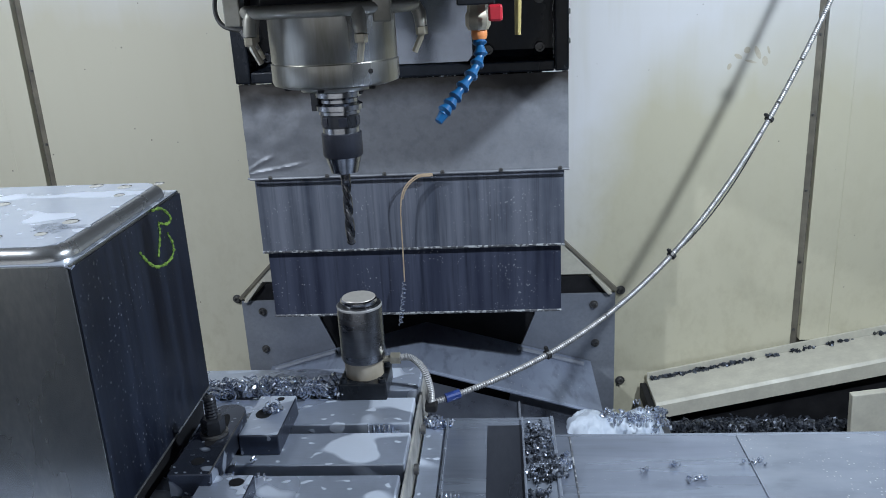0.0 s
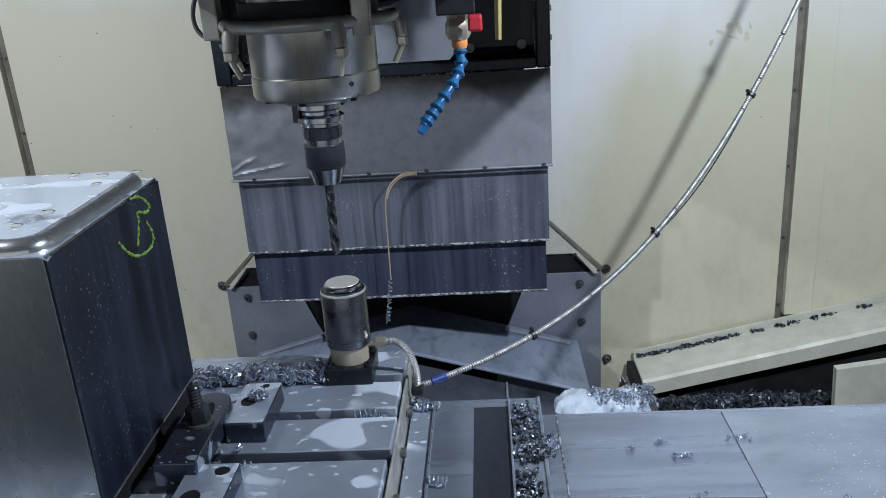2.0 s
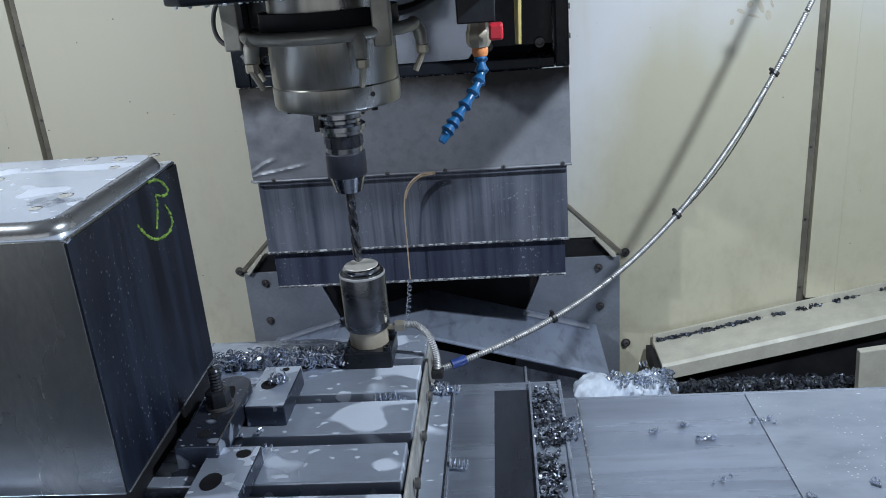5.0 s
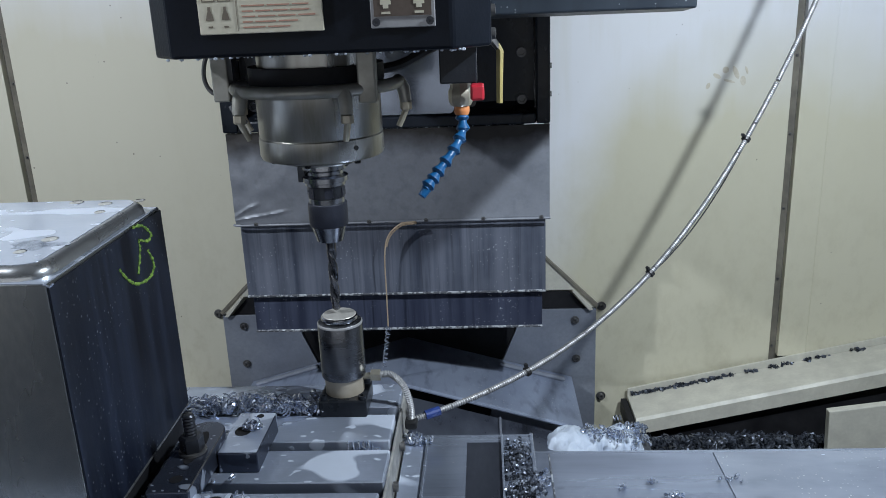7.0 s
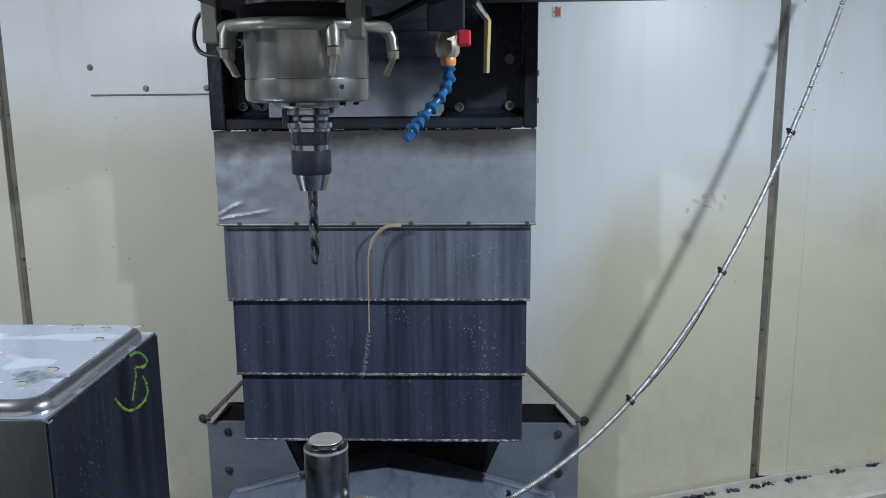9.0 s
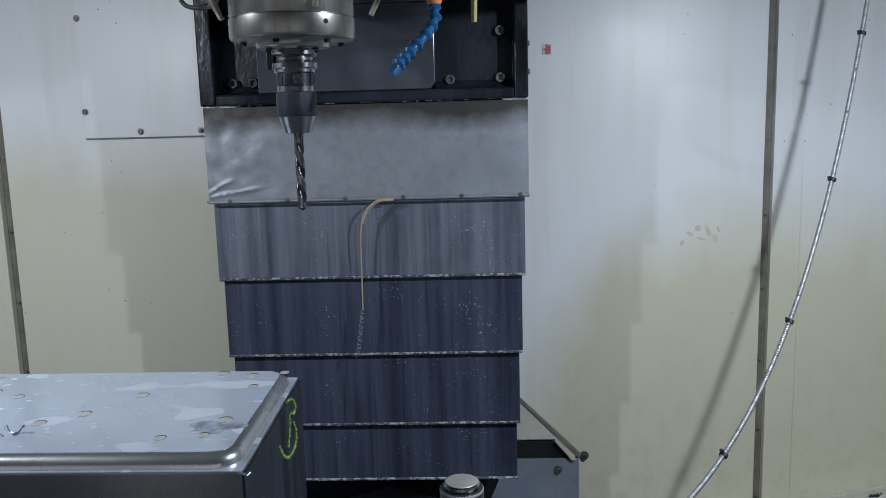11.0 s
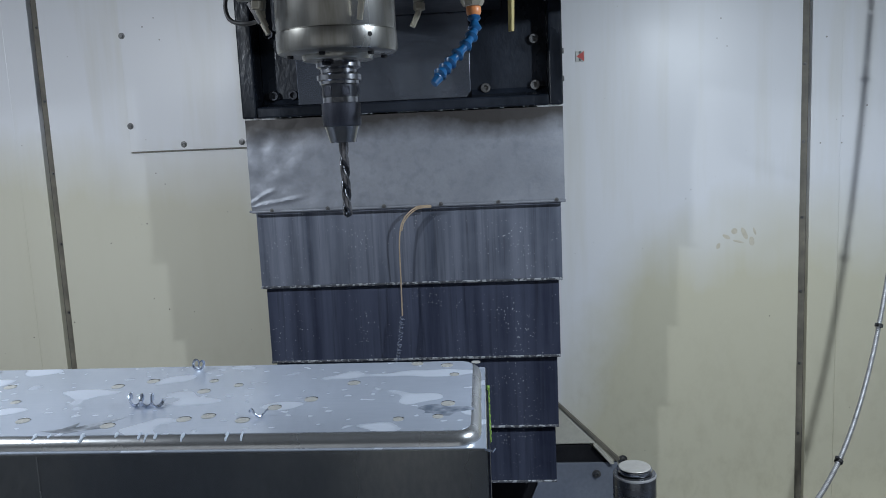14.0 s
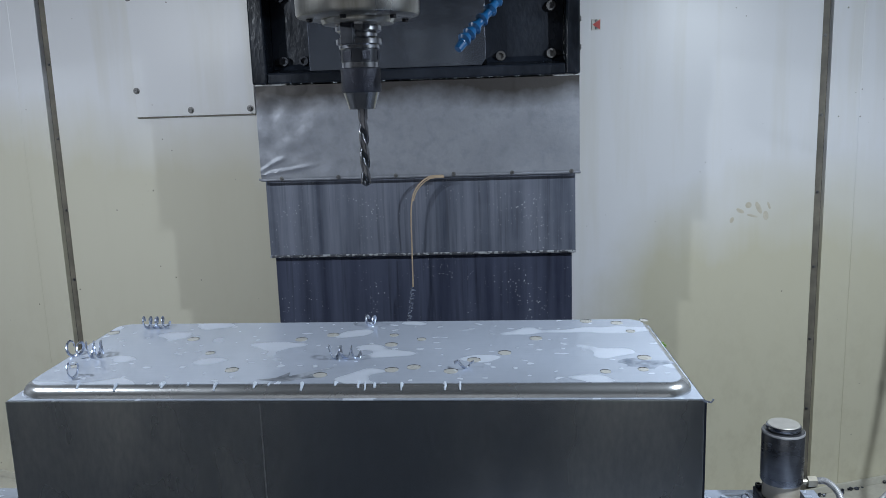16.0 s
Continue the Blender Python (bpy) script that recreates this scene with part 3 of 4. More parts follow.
    for x in (.1145, .1515):
        part("tool_symbol", prism([(x - .003, .686), (x + .003, .686), (x + .006, .674), (x + .006, .671), (x + .003, .671), (x + .003, .667), (x - .003, .667), (x - .003, .671), (x - .006, .671), (x - .006, .674)], -.1552, -.1547), M_CREAM, bp)
        part("tool_symbol", box(x - .005, x + .005, -.1552, -.1547, .661, .6635), M_CREAM, bp)
    for x in (.103, .163):
        part("plate_screw", lathe([(.0001, 0), (.0045, 0), (.0045, .002), (.002, .002), (.002, .0005), (.0001, .0005)], 14, to_front(x, -.1531, .6525)), M_HOLD, bp)

    # side guard
    bm = bmesh.new()
    low = [bm.verts.new(p) for p in ((.2315, .15, .649), (.530, .15, .648), (.556, .34, .6395), (.2315, .34, .6395))]
    top = [bm.verts.new((v.co.x, v.co.y, 1.30)) for v in low]
    bm.faces.new(low)
    bm.faces.new(top[::-1])
    for k in range(4):
        bm.faces.new((low[k], top[k], top[(k + 1) % 4], low[(k + 1) % 4]))
    bmesh.ops.bevel(bm, geom=bm.edges[:], offset=.003, segments=2, affect="EDGES", profile=.5)
    part("side_guard", bm, M_GUARD, head, "blue-black sheet metal side guard")
    for z in (.69, .85):
        part("guard_screw", lathe([(.0001, 0), (.006, 0), (.006, .006), (.0001, .006)], 12, Matrix.Translation((.531, .17, z)) @ Matrix.Rotation(radians(90), 4, "Y")), M_SCREW, head)

    # spindle nose
    nose = [(.0001, .470), (.048, .470), (.050, .474), (.050, .477), (.072, .477), (.0815, .480), (.0835, .484), (.0835, .507), (.0815, .5085), (.0815, .5095), (.0825, .511), (.0825, .586),
            (.070, .588), (.070, .596), (.077, .598), (.077, .622), (.0001, .622)]
    sp = part("spindle_nose", lathe(nose, 64), M_NOSE, head, "stained ground steel spindle nose", True)
    for a in (-48, 150):
        r = radians(a)
        part("nose_port", lathe([(.0001, 0), (.0032, 0), (.0032, .0012), (.0001, .0012)], 12, Matrix.Translation((.083 * math.cos(r), .083 * math.sin(r), .497)) @ Matrix.Rotation(r, 4, "Z") @ Matrix.Rotation(radians(90), 4, "Y")), M_DARK, sp)
    for k in range(6):
        a = 2 * math.pi * k / 6 + .4
        part("face_bolt", lathe([(.0001, .473), (.004, .473), (.0045, .477), (.0001, .4775)], 12, Matrix.Translation((.066 * math.cos(a), .066 * math.sin(a), .0))), M_DARK, sp)
    # A solid near-black ring paints the shade of the gap over the nose.
    part("throat_shade_ring", lathe([(.0001, .574), (.086, .574), (.089, .578), (.089, .600), (.0001, .600)], 48), M_DARK, head, "dark ring painted as the shaded gap above the nose", True)
    # coolant ring with drop nozzles
    ring = [(.107 * math.cos(a), .107 * math.sin(a), .573) for a in np.linspace(-math.pi * 1.06, math.pi * .06, 44)]
    cr = part("coolant_ring", tube(ring, .0082, 12), M_RING, head, "tarnished coolant ring pipe", True)
    for a, rr in ((-186, .108), (-141, .112), (-62, .112), (8, .114)):
        r = radians(a)
        c, s = math.cos(r), math.sin(r)
        part("elbow", tube([(.107 * c, .107 * s, .574), (rr * c, rr * s, .562), ((rr + .002) * c, (rr + .002) * s, .545)], [.0085, .0088, .0078], 12), M_RING, cr, "", True)
        part("hexagon_joint", lathe([(.0001, .534), (.0074, .534), (.0080, .536), (.0080, .544), (.0001, .546)], 6, Matrix.Translation(((rr + .002) * c, (rr + .002) * s, 0))), M_BRASS, cr)
        part("nozzle", tube([((rr + .002) * c, (rr + .002) * s, .537), (rr * c, rr * s, .530), ((rr - .009) * c, (rr - .009) * s, .512)], [.0046, .0042, .0040], 8), M_BRASS, cr, "small brass nozzle", True)
    for x, y in ((-.124, -.010), (.078, -.076)):
        part("ring_bracket", box(x - .011, x + .011, y - .012, y + .012, .556, .624, .002), M_RING, head)
    loop = smooth_line([(-.165, .16, .622), (-.197, .16, .608), (-.207, .16, .575), (-.193, .15, .552), (-.150, .12, .545), (-.115, .05, .552)], 8)
    part("cable_loop", tube(loop, .0035, 8), M_TIE, head, "thin black cable loop", True)
    part("cable_fitting", tube([(-.112, -.02, .552), (-.098, -.02, .525)], .006, 8), M_SCREW, head)
    part("feed_pipe", tube(smooth_line([(.075, .055, .585), (.11, .055, .592), (.15, .055, .612), (.17, .055, .622)], 6), .007, 8), M_TIE, head, "", True)

    # flushing nozzle: manifold, valve, segmented blue hose
    part("manifold", box(.163, .212, -.008, .050, .568, .622, .002), M_BLACK, head, "black coolant manifold block")
    part("valve_body", lathe([(.0001, .536), (.013, .536), (.0165, .542), (.0165, .556), (.014, .560), (.014, .569), (.0001, .569)], 8, Matrix.Translation((.189, .02, 0))), M_BRASS, head, "brass valve body", True)
    part("red_tap", box(.203, .221, -.034, -.004, .548, .568, .003), M_RED, head, "red tap handle")
    part("orange_joint", lathe([(.0001, .524), (.009, .524), (.0105, .528), (.0105, .534), (.0085, .538), (.0001, .538)], 16, Matrix.Translation((.190, .02, 0))), M_ORANGE, head, "orange hose joint", True)
    path = smooth_line([(.190, .02, .525), (.190, .012, .503), (.179, -.008, .482), (.162, -.028, .462), (.151, -.040, .449), (.141, -.050, .438)], 4)
    bh = part("flush_hose", tube(path, .0056, 12), M_BLUE, head, "blue segmented plastic flushing hose", True)
    for k in range(8):
        u = .4 + k * 2.5
        i = int(u)
        p = path[i].lerp(path[i + 1], u - i)
        d = (path[i + 1] - path[i]).normalized()
        m = Matrix.Translation(p) @ d.to_track_quat("Z", "Y").to_matrix().to_4x4()
        part("hose_link", lathe([(.0001, -.007), (.0054, -.0075), (.0060, -.004), (.0092, .0022), (.0096, .0038), (.0082, .0052), (.0054, .0075), (.0001, .0075)], 14, m), M_BLUE, bh, "", True)
    part("hose_tip", tube([(.143, -.047, .438), (.136, -.053, .429)], [.0066, .0052], 12), M_BLUE, bh)
    part("valve_stem", tube([(.214, .18, .640), (.228, .18, .622), (.244, .18, .600)], [.006, .007, .005], 8), M_SCREW, head, "bare steel end of the lever")
    part("lever", tube([(.242, .18, .606), (.246, .18, .596), (.245, .18, .56), (.244, .18, .518)], [.0035, .0048, .0045, .004], 8, None, 1.3), M_YELLOW, head, "worn yellow valve lever", True)

    # tool: holder, nut, drill, turning on the spindle axis
    tool = part("tool_holder", lathe([(.0001, .472), (.030, .472), (.030, .468), (.0315, .467), (.0315, .461), (.0255, .4575), (.0255, .4535), (.0315, .450), (.0315, .4435), (.028, .442), (.028, .438), (.0248, .436), (.0248, .412), (.0001, .412)], 48), M_CHROME, head, "steel tool holder with a grooved flange", True)
    part("drive_key", box(-.036, -.026, -.009, .009, .4425, .470, .001), M_HOLD, tool, "dark drive key")
    part("drive_key", box(.026, .033, -.008, .008, .4625, .470, .001), M_HOLD, tool)
    part("holder_neck", lathe([(.0001, .4365), (.0255, .4365), (.0255, .4205), (.0245, .4195), (.0245, .411), (.0001, .411)], 48), M_HOLD, tool, "black holder neck", True)
    for k in range(6):
        a = k * math.pi / 3 + .3
        part("neck_flat", box(-.006, .006, .0245, .0262, .4225, .4345, .0006), M_NUT, tool).matrix_basis = Matrix.Rotation(a, 4, "Z")
    part("collet_nut", lathe([(.0001, .4125), (.0262, .4125), (.0272, .4115), (.0272, .3825), (.0262, .3805), (.0252, .3795), (.0001, .3795)], 48), M_NUT, tool, "blue-grey collet nut", True)
    part("collet_cone", lathe([(.0001, .3796), (.0250, .3796), (.0238, .376), (.0185, .3575), (.0150, .3570), (.0001, .3570)], 48), M_CHROME, tool, "bright cone below the nut", True)
    bm = bmesh.new()
    seg, n = 24, 70
    rings = []
    for j in range(n + 1):
        z = .362 - .110 * j / n
        k = min(1, max(0, (.345 - z) / .006))
        end = max(0, (.2545 - z) / .0025)
        row = []
        for i in range(seg):
            a = 2 * math.pi * i / seg
            w = abs(math.cos(a - (.345 - z) * 2 * math.pi / .066))
            r = .0068 * (1 - k * .62 * max(0, 1 - w * 1.35)) * (1 - .6 * end)
            row.append(bm.verts.new((r * math.cos(a), r * math.sin(a), z)))
        rings.append(row)
    for a, b in zip(rings, rings[1:]):
        for i in range(seg):
            bm.faces.new((a[i], a[(i + 1) % seg], b[(i + 1) % seg], b[i]))
    bm.faces.new(rings[0])
    tip = bm.verts.new((0, 0, .2505))
    for i in range(seg):
        bm.faces.new((rings[-1][i], tip, rings[-1][(i + 1) % seg]))
    for f in bm.faces:
        c = f.calc_center_median()
        a = math.atan2(c.y, c.x)
        if c.z < .343 and abs(math.cos(a - (.345 - c.z) * 2 * math.pi / .066)) < .72:
            f.material_index = 1
    drill = part("twist_drill", bm, M_DRILL, tool, "twist drill with black flutes and bright lands", True)
    drill.data.materials.append(M_HOLD)
    # coolant drops along the lower edges
    rnd = random.Random(21)
    bm = bmesh.new()
    for k in range(46):
        x = rnd.uniform(-.150, .20)
        drop(bm, x, -.148 + rnd.uniform(0, .01), .6195, rnd.uniform(.0012, .0030))
    for k in range(60):
        drop(bm, rnd.uniform(-.34, .35), .6545, .4125, rnd.uniform(.0008, .0020))
    tagged(part("hanging_drops", bm, M_DROP, head, "clear coolant drops hanging from the edge", True), kind="stuff")
    return tool


tool = build_head()

# ---- telescopic covers on the column ----
covers = thing("column_cover", "telescopic blue-grey steel covers on the column, streaked and splashed", "way cover")
PANEL = .178
panels = []
for i in range(1, 6):
    hw, y = .3555 - .0075 * i, .668 + .012 * i
    p = part("cover_panel", box(-hw + .003, hw + .003, y, y + .006, 0, .190, .001), M_COVER1 if i == 1 else M_COVER, covers, "worn grey steel cover panel" if i == 1 else "streaked dark steel cover panel")
    part("panel_lip", tube([(-hw + .003, y - .002, .004), (hw + .003, y - .002, .004)], .0032, 6), M_LIP, p, "bright lower lip")
    for s in (-1, 1):
        x0, x1 = sorted((s * hw + .003, s * (hw - .004) + .003))
        part("panel_side", box(x0, x1, y + .0065, .79, 0, .190), M_COVER, p)
    panels.append(p)


# ---- table ----
ZT = .027
table = thing("machine_table", "grey steel machine table with T-slots, wet with coolant", "machine table")
SLOTS = [-.020, -.117, -.216, -.315, -.414]


def build_table():
    x0, x1, y0, y1 = -1.45, .083, -.50, .066
    body = part("table_body", box(x0, x1, y0, y1, -.075, ZT - .036, .003), M_TABLE, table)
    edges = [y1] + SLOTS + [y0]
    for k in range(len(edges) - 1):
        hi = edges[k] - (.0115 if k else 0)
        lo = edges[k + 1] + (.0115 if k < len(edges) - 2 else 0)
        part("table_land", box(x0, x1 - (.003 if k % 2 else 0), lo, hi, ZT - .0355, ZT, .0022), M_TABLE, table)
    # Slot floors are coloured near black, the shade in the slots painted on.
    for y in SLOTS:
        part("slot_floor", box(x0, x1 - .004, y - .011, y + .011, ZT - .0355, ZT - .030), M_DARK, table, "slot floor painted dark as in shade")
    part("end_face", box(x1, x1 + .004, y0 + .01, y1 - .004, -.075, ZT - .008, .002), M_WORN, table, "cream painted table end")
    for k, y in enumerate((.045, -.06, -.16, -.26)):
        part("end_bolt", lathe([(.0001, 0), (.007, 0), (.007, .006), (.003, .006), (.003, .003), (.0001, .003)], 14, Matrix.Translation((x1 + .006, y, -.01)) @ Matrix.Rotation(radians(90), 4, "Y")), M_SCREW, table, "", True)
    # first way cover, fixed to the table end
    cv = part("end_cover", box(x1 + .0065, .279, -.70, .0, -.036, -.030, .0015), M_WAY, table, "wet steel way cover plate")
    part("cover_skirt", box(x1 + .0065, .279, .0003, .006, -.30, -.030, .001), M_WAY, cv)
    part("cover_rib", box(.122, .126, -.69, -.004, -.0297, -.024, .001), M_WAY, cv, "folded rib")
    part("cover_lip", box(.233, .236, -.69, -.002, -.0297, -.0235, .0008), M_WAY, cv, "raised lip")
    # Thin dark sheet between the rib and the raised lip.
    part("dark_strip", box(.183, .2325, -.69, -.018, -.0299, -.0296), M_DSTRIP, cv, "dark strip along the way cover plate")
    part("coolant_film", box(x1 + .008, .121, -.69, -.004, -.0299, -.0294), M_TABLE, cv, "milky coolant film beside the table")
    part("cover_lip", box(.276, .281, -.69, .004, -.040, -.0265, .0012), M_WAY, cv)


build_table()
way = thing("way_cover", "large wet sheet steel way cover over the slide", "way cover")
part("cover_sheet", box(.10, 1.61, -.75, -.022, -.052, -.046, .0015), M_WAY, way, "wet steel sheet")
part("overlap_sheet", box(.541, 1.61, -.76, -.026, -.0455, -.0440, .0004), M_WAYWET, way, "overlapping wet steel sheet")
part("back_skirt", box(.10, 1.61, -.021, -.015, -.55, -.047, .001), M_WAY, way)
part("sheet_edge", box(.302, .304, -.74, -.024, -.0456, -.0447), M_LIP, way)

# ---- steel block with a machined top ----
block = thing("steel_block", "large machined steel block with a rounded stepped top, drilled and wet", "workpiece")
BX0, BX1, BY0, BY1, BZ0, BZ1 = -1.041, -.2095, -.361, -.053, .060, .3515
HOLES = [(-0.266, -0.299), (-0.431, -0.23), (-0.471, -0.259), (-0.545, -0.166), (-0.717, -0.162), (-0.386, -0.166), (-0.312, -0.306), (-0.546, -0.286), (-0.877, -0.156), (-0.83, -0.222), (-0.256, -0.254), (-0.675, -0.141), (-0.586, -0.145), (-0.585, -0.19), (-0.499, -0.302), (-0.996, -0.276), (-0.778, -0.293), (-0.264, -0.092), (-0.252, -0.136), (-0.307, -0.081), (-0.573, -0.296), (-0.223, -0.079), (-0.66, -0.314), (-1.014, -0.119)]


def rounded_rect(x0, x1, y0, y1, r, n=8):
    pts = []
    for cx, cy, a in ((x1 - r, y1 - r, 0), (x0 + r, y1 - r, 90), (x0 + r, y0 + r, 180), (x1 - r, y0 + r, 270)):
        for k in range(n + 1):
            q = radians(a + 90 * k / n)
            pts.append((cx + r * math.cos(q), cy + r * math.sin(q)))
    return pts


def build_block():
    part("block_body", box(BX0, BX1, BY0, BY1, BZ0, BZ1, .0012), M_BFRONT, block, "dark ground steel faces")
    part("block_end", box(BX1 + .0005, BX1 + .0025, BY0 + .0015, BY1 - .0015, BZ0 + .002, BZ1 - .003), M_BEND, block, "black scaled end face")
    part("block_shoulder", box(BX0 + .002, BX1 - .001, BY0 + .002, BY1 - .002, BZ1 - .001, BZ1 + .0012, .0005), M_BTOP, block, "bright milled shoulder")
    # raised top with a rounded rim, built up in rings
    bm = bmesh.new()
    loops = []
    r = .0142
    for k in range(9):
        a = radians(90 * k / 8)
        inset = .006 + r * (1 - math.cos(a))
        z = BZ1 + .0013 + r * math.sin(a) * .98
        loops.append([bm.verts.new((x, y, z)) for x, y in rounded_rect(BX0 + inset, BX1 - inset, BY0 + inset, BY1 - inset, .034 - (inset - .006))])
    n = len(loops[0])
    for a, b in zip(loops, loops[1:]):
        for i in range(n):
            bm.faces.new((a[i], a[(i + 1) % n], b[(i + 1) % n], b[i]))
    part("block_rim", bm, M_BEDGE, block, "bright rounded rim", True)
    zt = BZ1 + .0013 + r * .98
    part("block_top", prism(rounded_rect(BX0 + .0178, BX1 - .0178, BY0 + .0178, BY1 - .0178, .022), zt - .004, zt + .0004, "z"), M_BTOP, block, "wet milled top face")
    for i, (x, y) in enumerate(HOLES):
        rr = .0086 if i % 3 else .0064
        part("drilled_hole", lathe([(.0001, zt + .0003), (rr, zt + .0003), (rr, zt + .0009), (.0001, zt + .0011)], 24, Matrix.Translation((x, y, 0))), M_HOLE, block, "drilled hole full of milky coolant", True)
        # A dark arc on the far side paints the shade inside the hole.
        rim = [(x + rr * 1.02 * math.cos(a), y + rr * 1.02 * math.sin(a), zt + .0007) for a in np.linspace(.5, 2.64, 12)]
        part("hole_shade_arc", tube(rim, .0008, 5), M_HOLD, block, "dark arc painted as the shade inside the hole")
    # chalk mark on the end face
    for stroke in (((-.149, .350), (-.125, .346), (-.108, .336), (-.099, .326), (-.112, .322), (-.139, .331)), ((-.139, .330), (-.139, .319), (-.146, .306), (-.155, .292)),
                   ((-.204, .314), (-.192, .301), (-.177, .289), (-.160, .281), (-.139, .277), (-.118, .277), (-.106, .284), (-.106, .295), (-.116, .311))):
        line = smooth_line([(BX1 + .0026, a, b) for a, b in stroke], 6)
        part("chalk_mark", tube(line, [.0019 + .0007 * math.sin(k * 2.1) + .0005 * math.sin(k * 5.3) for k in range(len(line))], 6), M_CHALK, block, "lime chalk mark")
    rd = random.Random(8)
    for k in range(18):
        x = rd.uniform(BX0 + .08, BX1 - .25) if k < 22 else rd.uniform(BX1 - .25, BX1 - .05)
        n0 = rd.randrange(3, 6)
        pts = []
        for q in range(n0):
            a = radians(90 - 13 * q)
            inset = .006 + r * (1 - math.cos(a))
            pts.append((x + rd.uniform(-.0006, .0006), BY0 + inset, BZ1 + .0013 + r * math.sin(a) * .98))
        part("coolant_drip", tube(pts, [.0008 + .0026 * (1 - q / n0) * rd.random() for q in range(n0)], 6), M_FOAM, block, "dried white coolant drip")
    part("dark_stain", prism([(-.735, -.330), (-.712, -.322), (-.700, -.302), (-.698, -.318), (-.672, -.298), (-.648, -.284), (-.662, -.304), (-.672, -.312), (-.650, -.316), (-.682, -.328), (-.700, -.337)], zt + .0002, zt + .0007, "z"), M_OIL, block, "thin dark oily stain")
    smear = [(-.262 + (.030 + .010 * math.sin(a * 3 + 1)) * math.cos(a), -.276 + (.017 + .006 * math.sin(a * 4)) * math.sin(a)) for a in np.linspace(0, 2 * math.pi, 22)[:-1]]
    part("dark_stain", prism([p for p in smear], zt + .0001, zt + .0005, "z"), M_SMEAR, block, "faint blue-grey oil smear round the holes")
    part("lower_chamfer", box(BX1 - .001, BX1 + .0034, BY0 + .004, BY1 - .004, BZ0, BZ0 + .0030, .0004), M_BEDGE, block, "bright lower edge")
    part("burr", tube([(BX1 - .003, BY0 + .001, BZ1), (BX1 + .006, BY0 - .003, BZ1 - .001), (BX1 + .009, BY0 - .001, BZ1 + .002)], .0012, 5), M_CHIP, block)
    part("scratch_line", box(-.725, -.7235, BY0 - .0004, BY0 + .001, BZ0 + .06, BZ1 - .002), M_BEDGE, block, "thin bright scribed line")


build_block()
# the sawn end is slightly out of square
SKEW = Matrix(((1, -.024, 0, .024 * BY0), (-.010, 1, 0, .010 * BX1), (0, 0, 1, 0), (0, 0, 0, 1)))
for piece in block.children:
    piece.data.transform(SKEW)
risers = []
for x0, x1 in ((-.31, -.2165), (-.66, -.58), (-1.02, -.95)):
    risers.append(tagged(part("riser_block", box(x0, x1, -.345, -.08, ZT + .0003, BZ0 - .0003, .0015), M_DARK), "black steel riser under the block", "riser block", "riser blocks"))

# ---- tool setter ----
setter = thing("tool_setter", "cylindrical tool length setter on a black base on the table", "tool setter")


def build_setter():
    part("base", box(-.034, .036, -.037, .033, ZT, ZT + .026, .002), M_BLACK, setter, "black base block")
    for x, y in ((-.027, -.030), (.029, -.030), (-.027, .026), (.029, .026)):
        part("base_screw", lathe([(.0001, ZT + .026), (.0055, ZT + .026), (.0055, ZT + .032), (.003, ZT + .032), (.003, ZT + .029), (.0001, ZT + .029)], 14, Matrix.Translation((x, y, 0))), M_BLACK, setter, "", True)
    part("collar", lathe([(.0001, ZT + .0262), (.0285, ZT + .0262), (.0285, ZT + .051), (.0275, ZT + .052), (.0001, ZT + .052)], 48), M_SETB, setter, "pale collar", True)
    part("body", lathe([(.0001, ZT + .0522), (.0318, ZT + .0522), (.0325, ZT + .054), (.0325, .162), (.0312, .1645), (.0285, .1650), (.0001, .1650)], 56), M_SET, setter, "brushed dark grey cylinder", True)
    part("anvil_rim", lathe([(.0001, .1651), (.0235, .1651), (.0262, .1668), (.0270, .1695), (.0264, .1722), (.0245, .1736), (.0001, .1736)], 56), M_CHROME, setter, "polished rounded rim", True)
    part("anvil", lathe([(.0001, .1737), (.0243, .1737), (.0236, .1746), (.0001, .1748)], 48), M_SETT, setter, "flat pale touch face", True)
    part("body_edge", lathe([(.0285, .1646), (.0318, .1640), (.0327, .1625), (.0327, .1605), (.0326, .1605)], 56), M_HOSE, setter, "bright worn upper edge", True)
    part("nipple", tube([(.026, .0, .074), (.042, .0, .076)], .005, 10), M_BRASS, setter)
    part("hex_fitting", lathe([(.0001, 0), (.0092, 0), (.0092, .014), (.0001, .014)], 6, Matrix.Translation((.040, .0, .076)) @ Matrix.Rotation(radians(90), 4, "Y")), M_BRASS, setter, "brass hexagon fitting")
    line = smooth_line([(.053, .0, .077), (.070, .0, .076), (.087, -.003, .060), (.096, -.008, .034), (.097, -.011, .012), (.093, -.012, -.002)], 18)
    rad = [.0050 + (.0006 if k % 2 else -.0005) for k in range(len(line))]
    part("elbow_hose", tube(line, rad, 12), M_HOSE, setter, "short ribbed steel elbow hose", True)
    part("hose_clip", box(.088, .106, -.022, -.002, -.004, .010, .003), M_TIE, setter, "black hose clip")


build_setter()
setter.location = (.0040, -.003, 0)


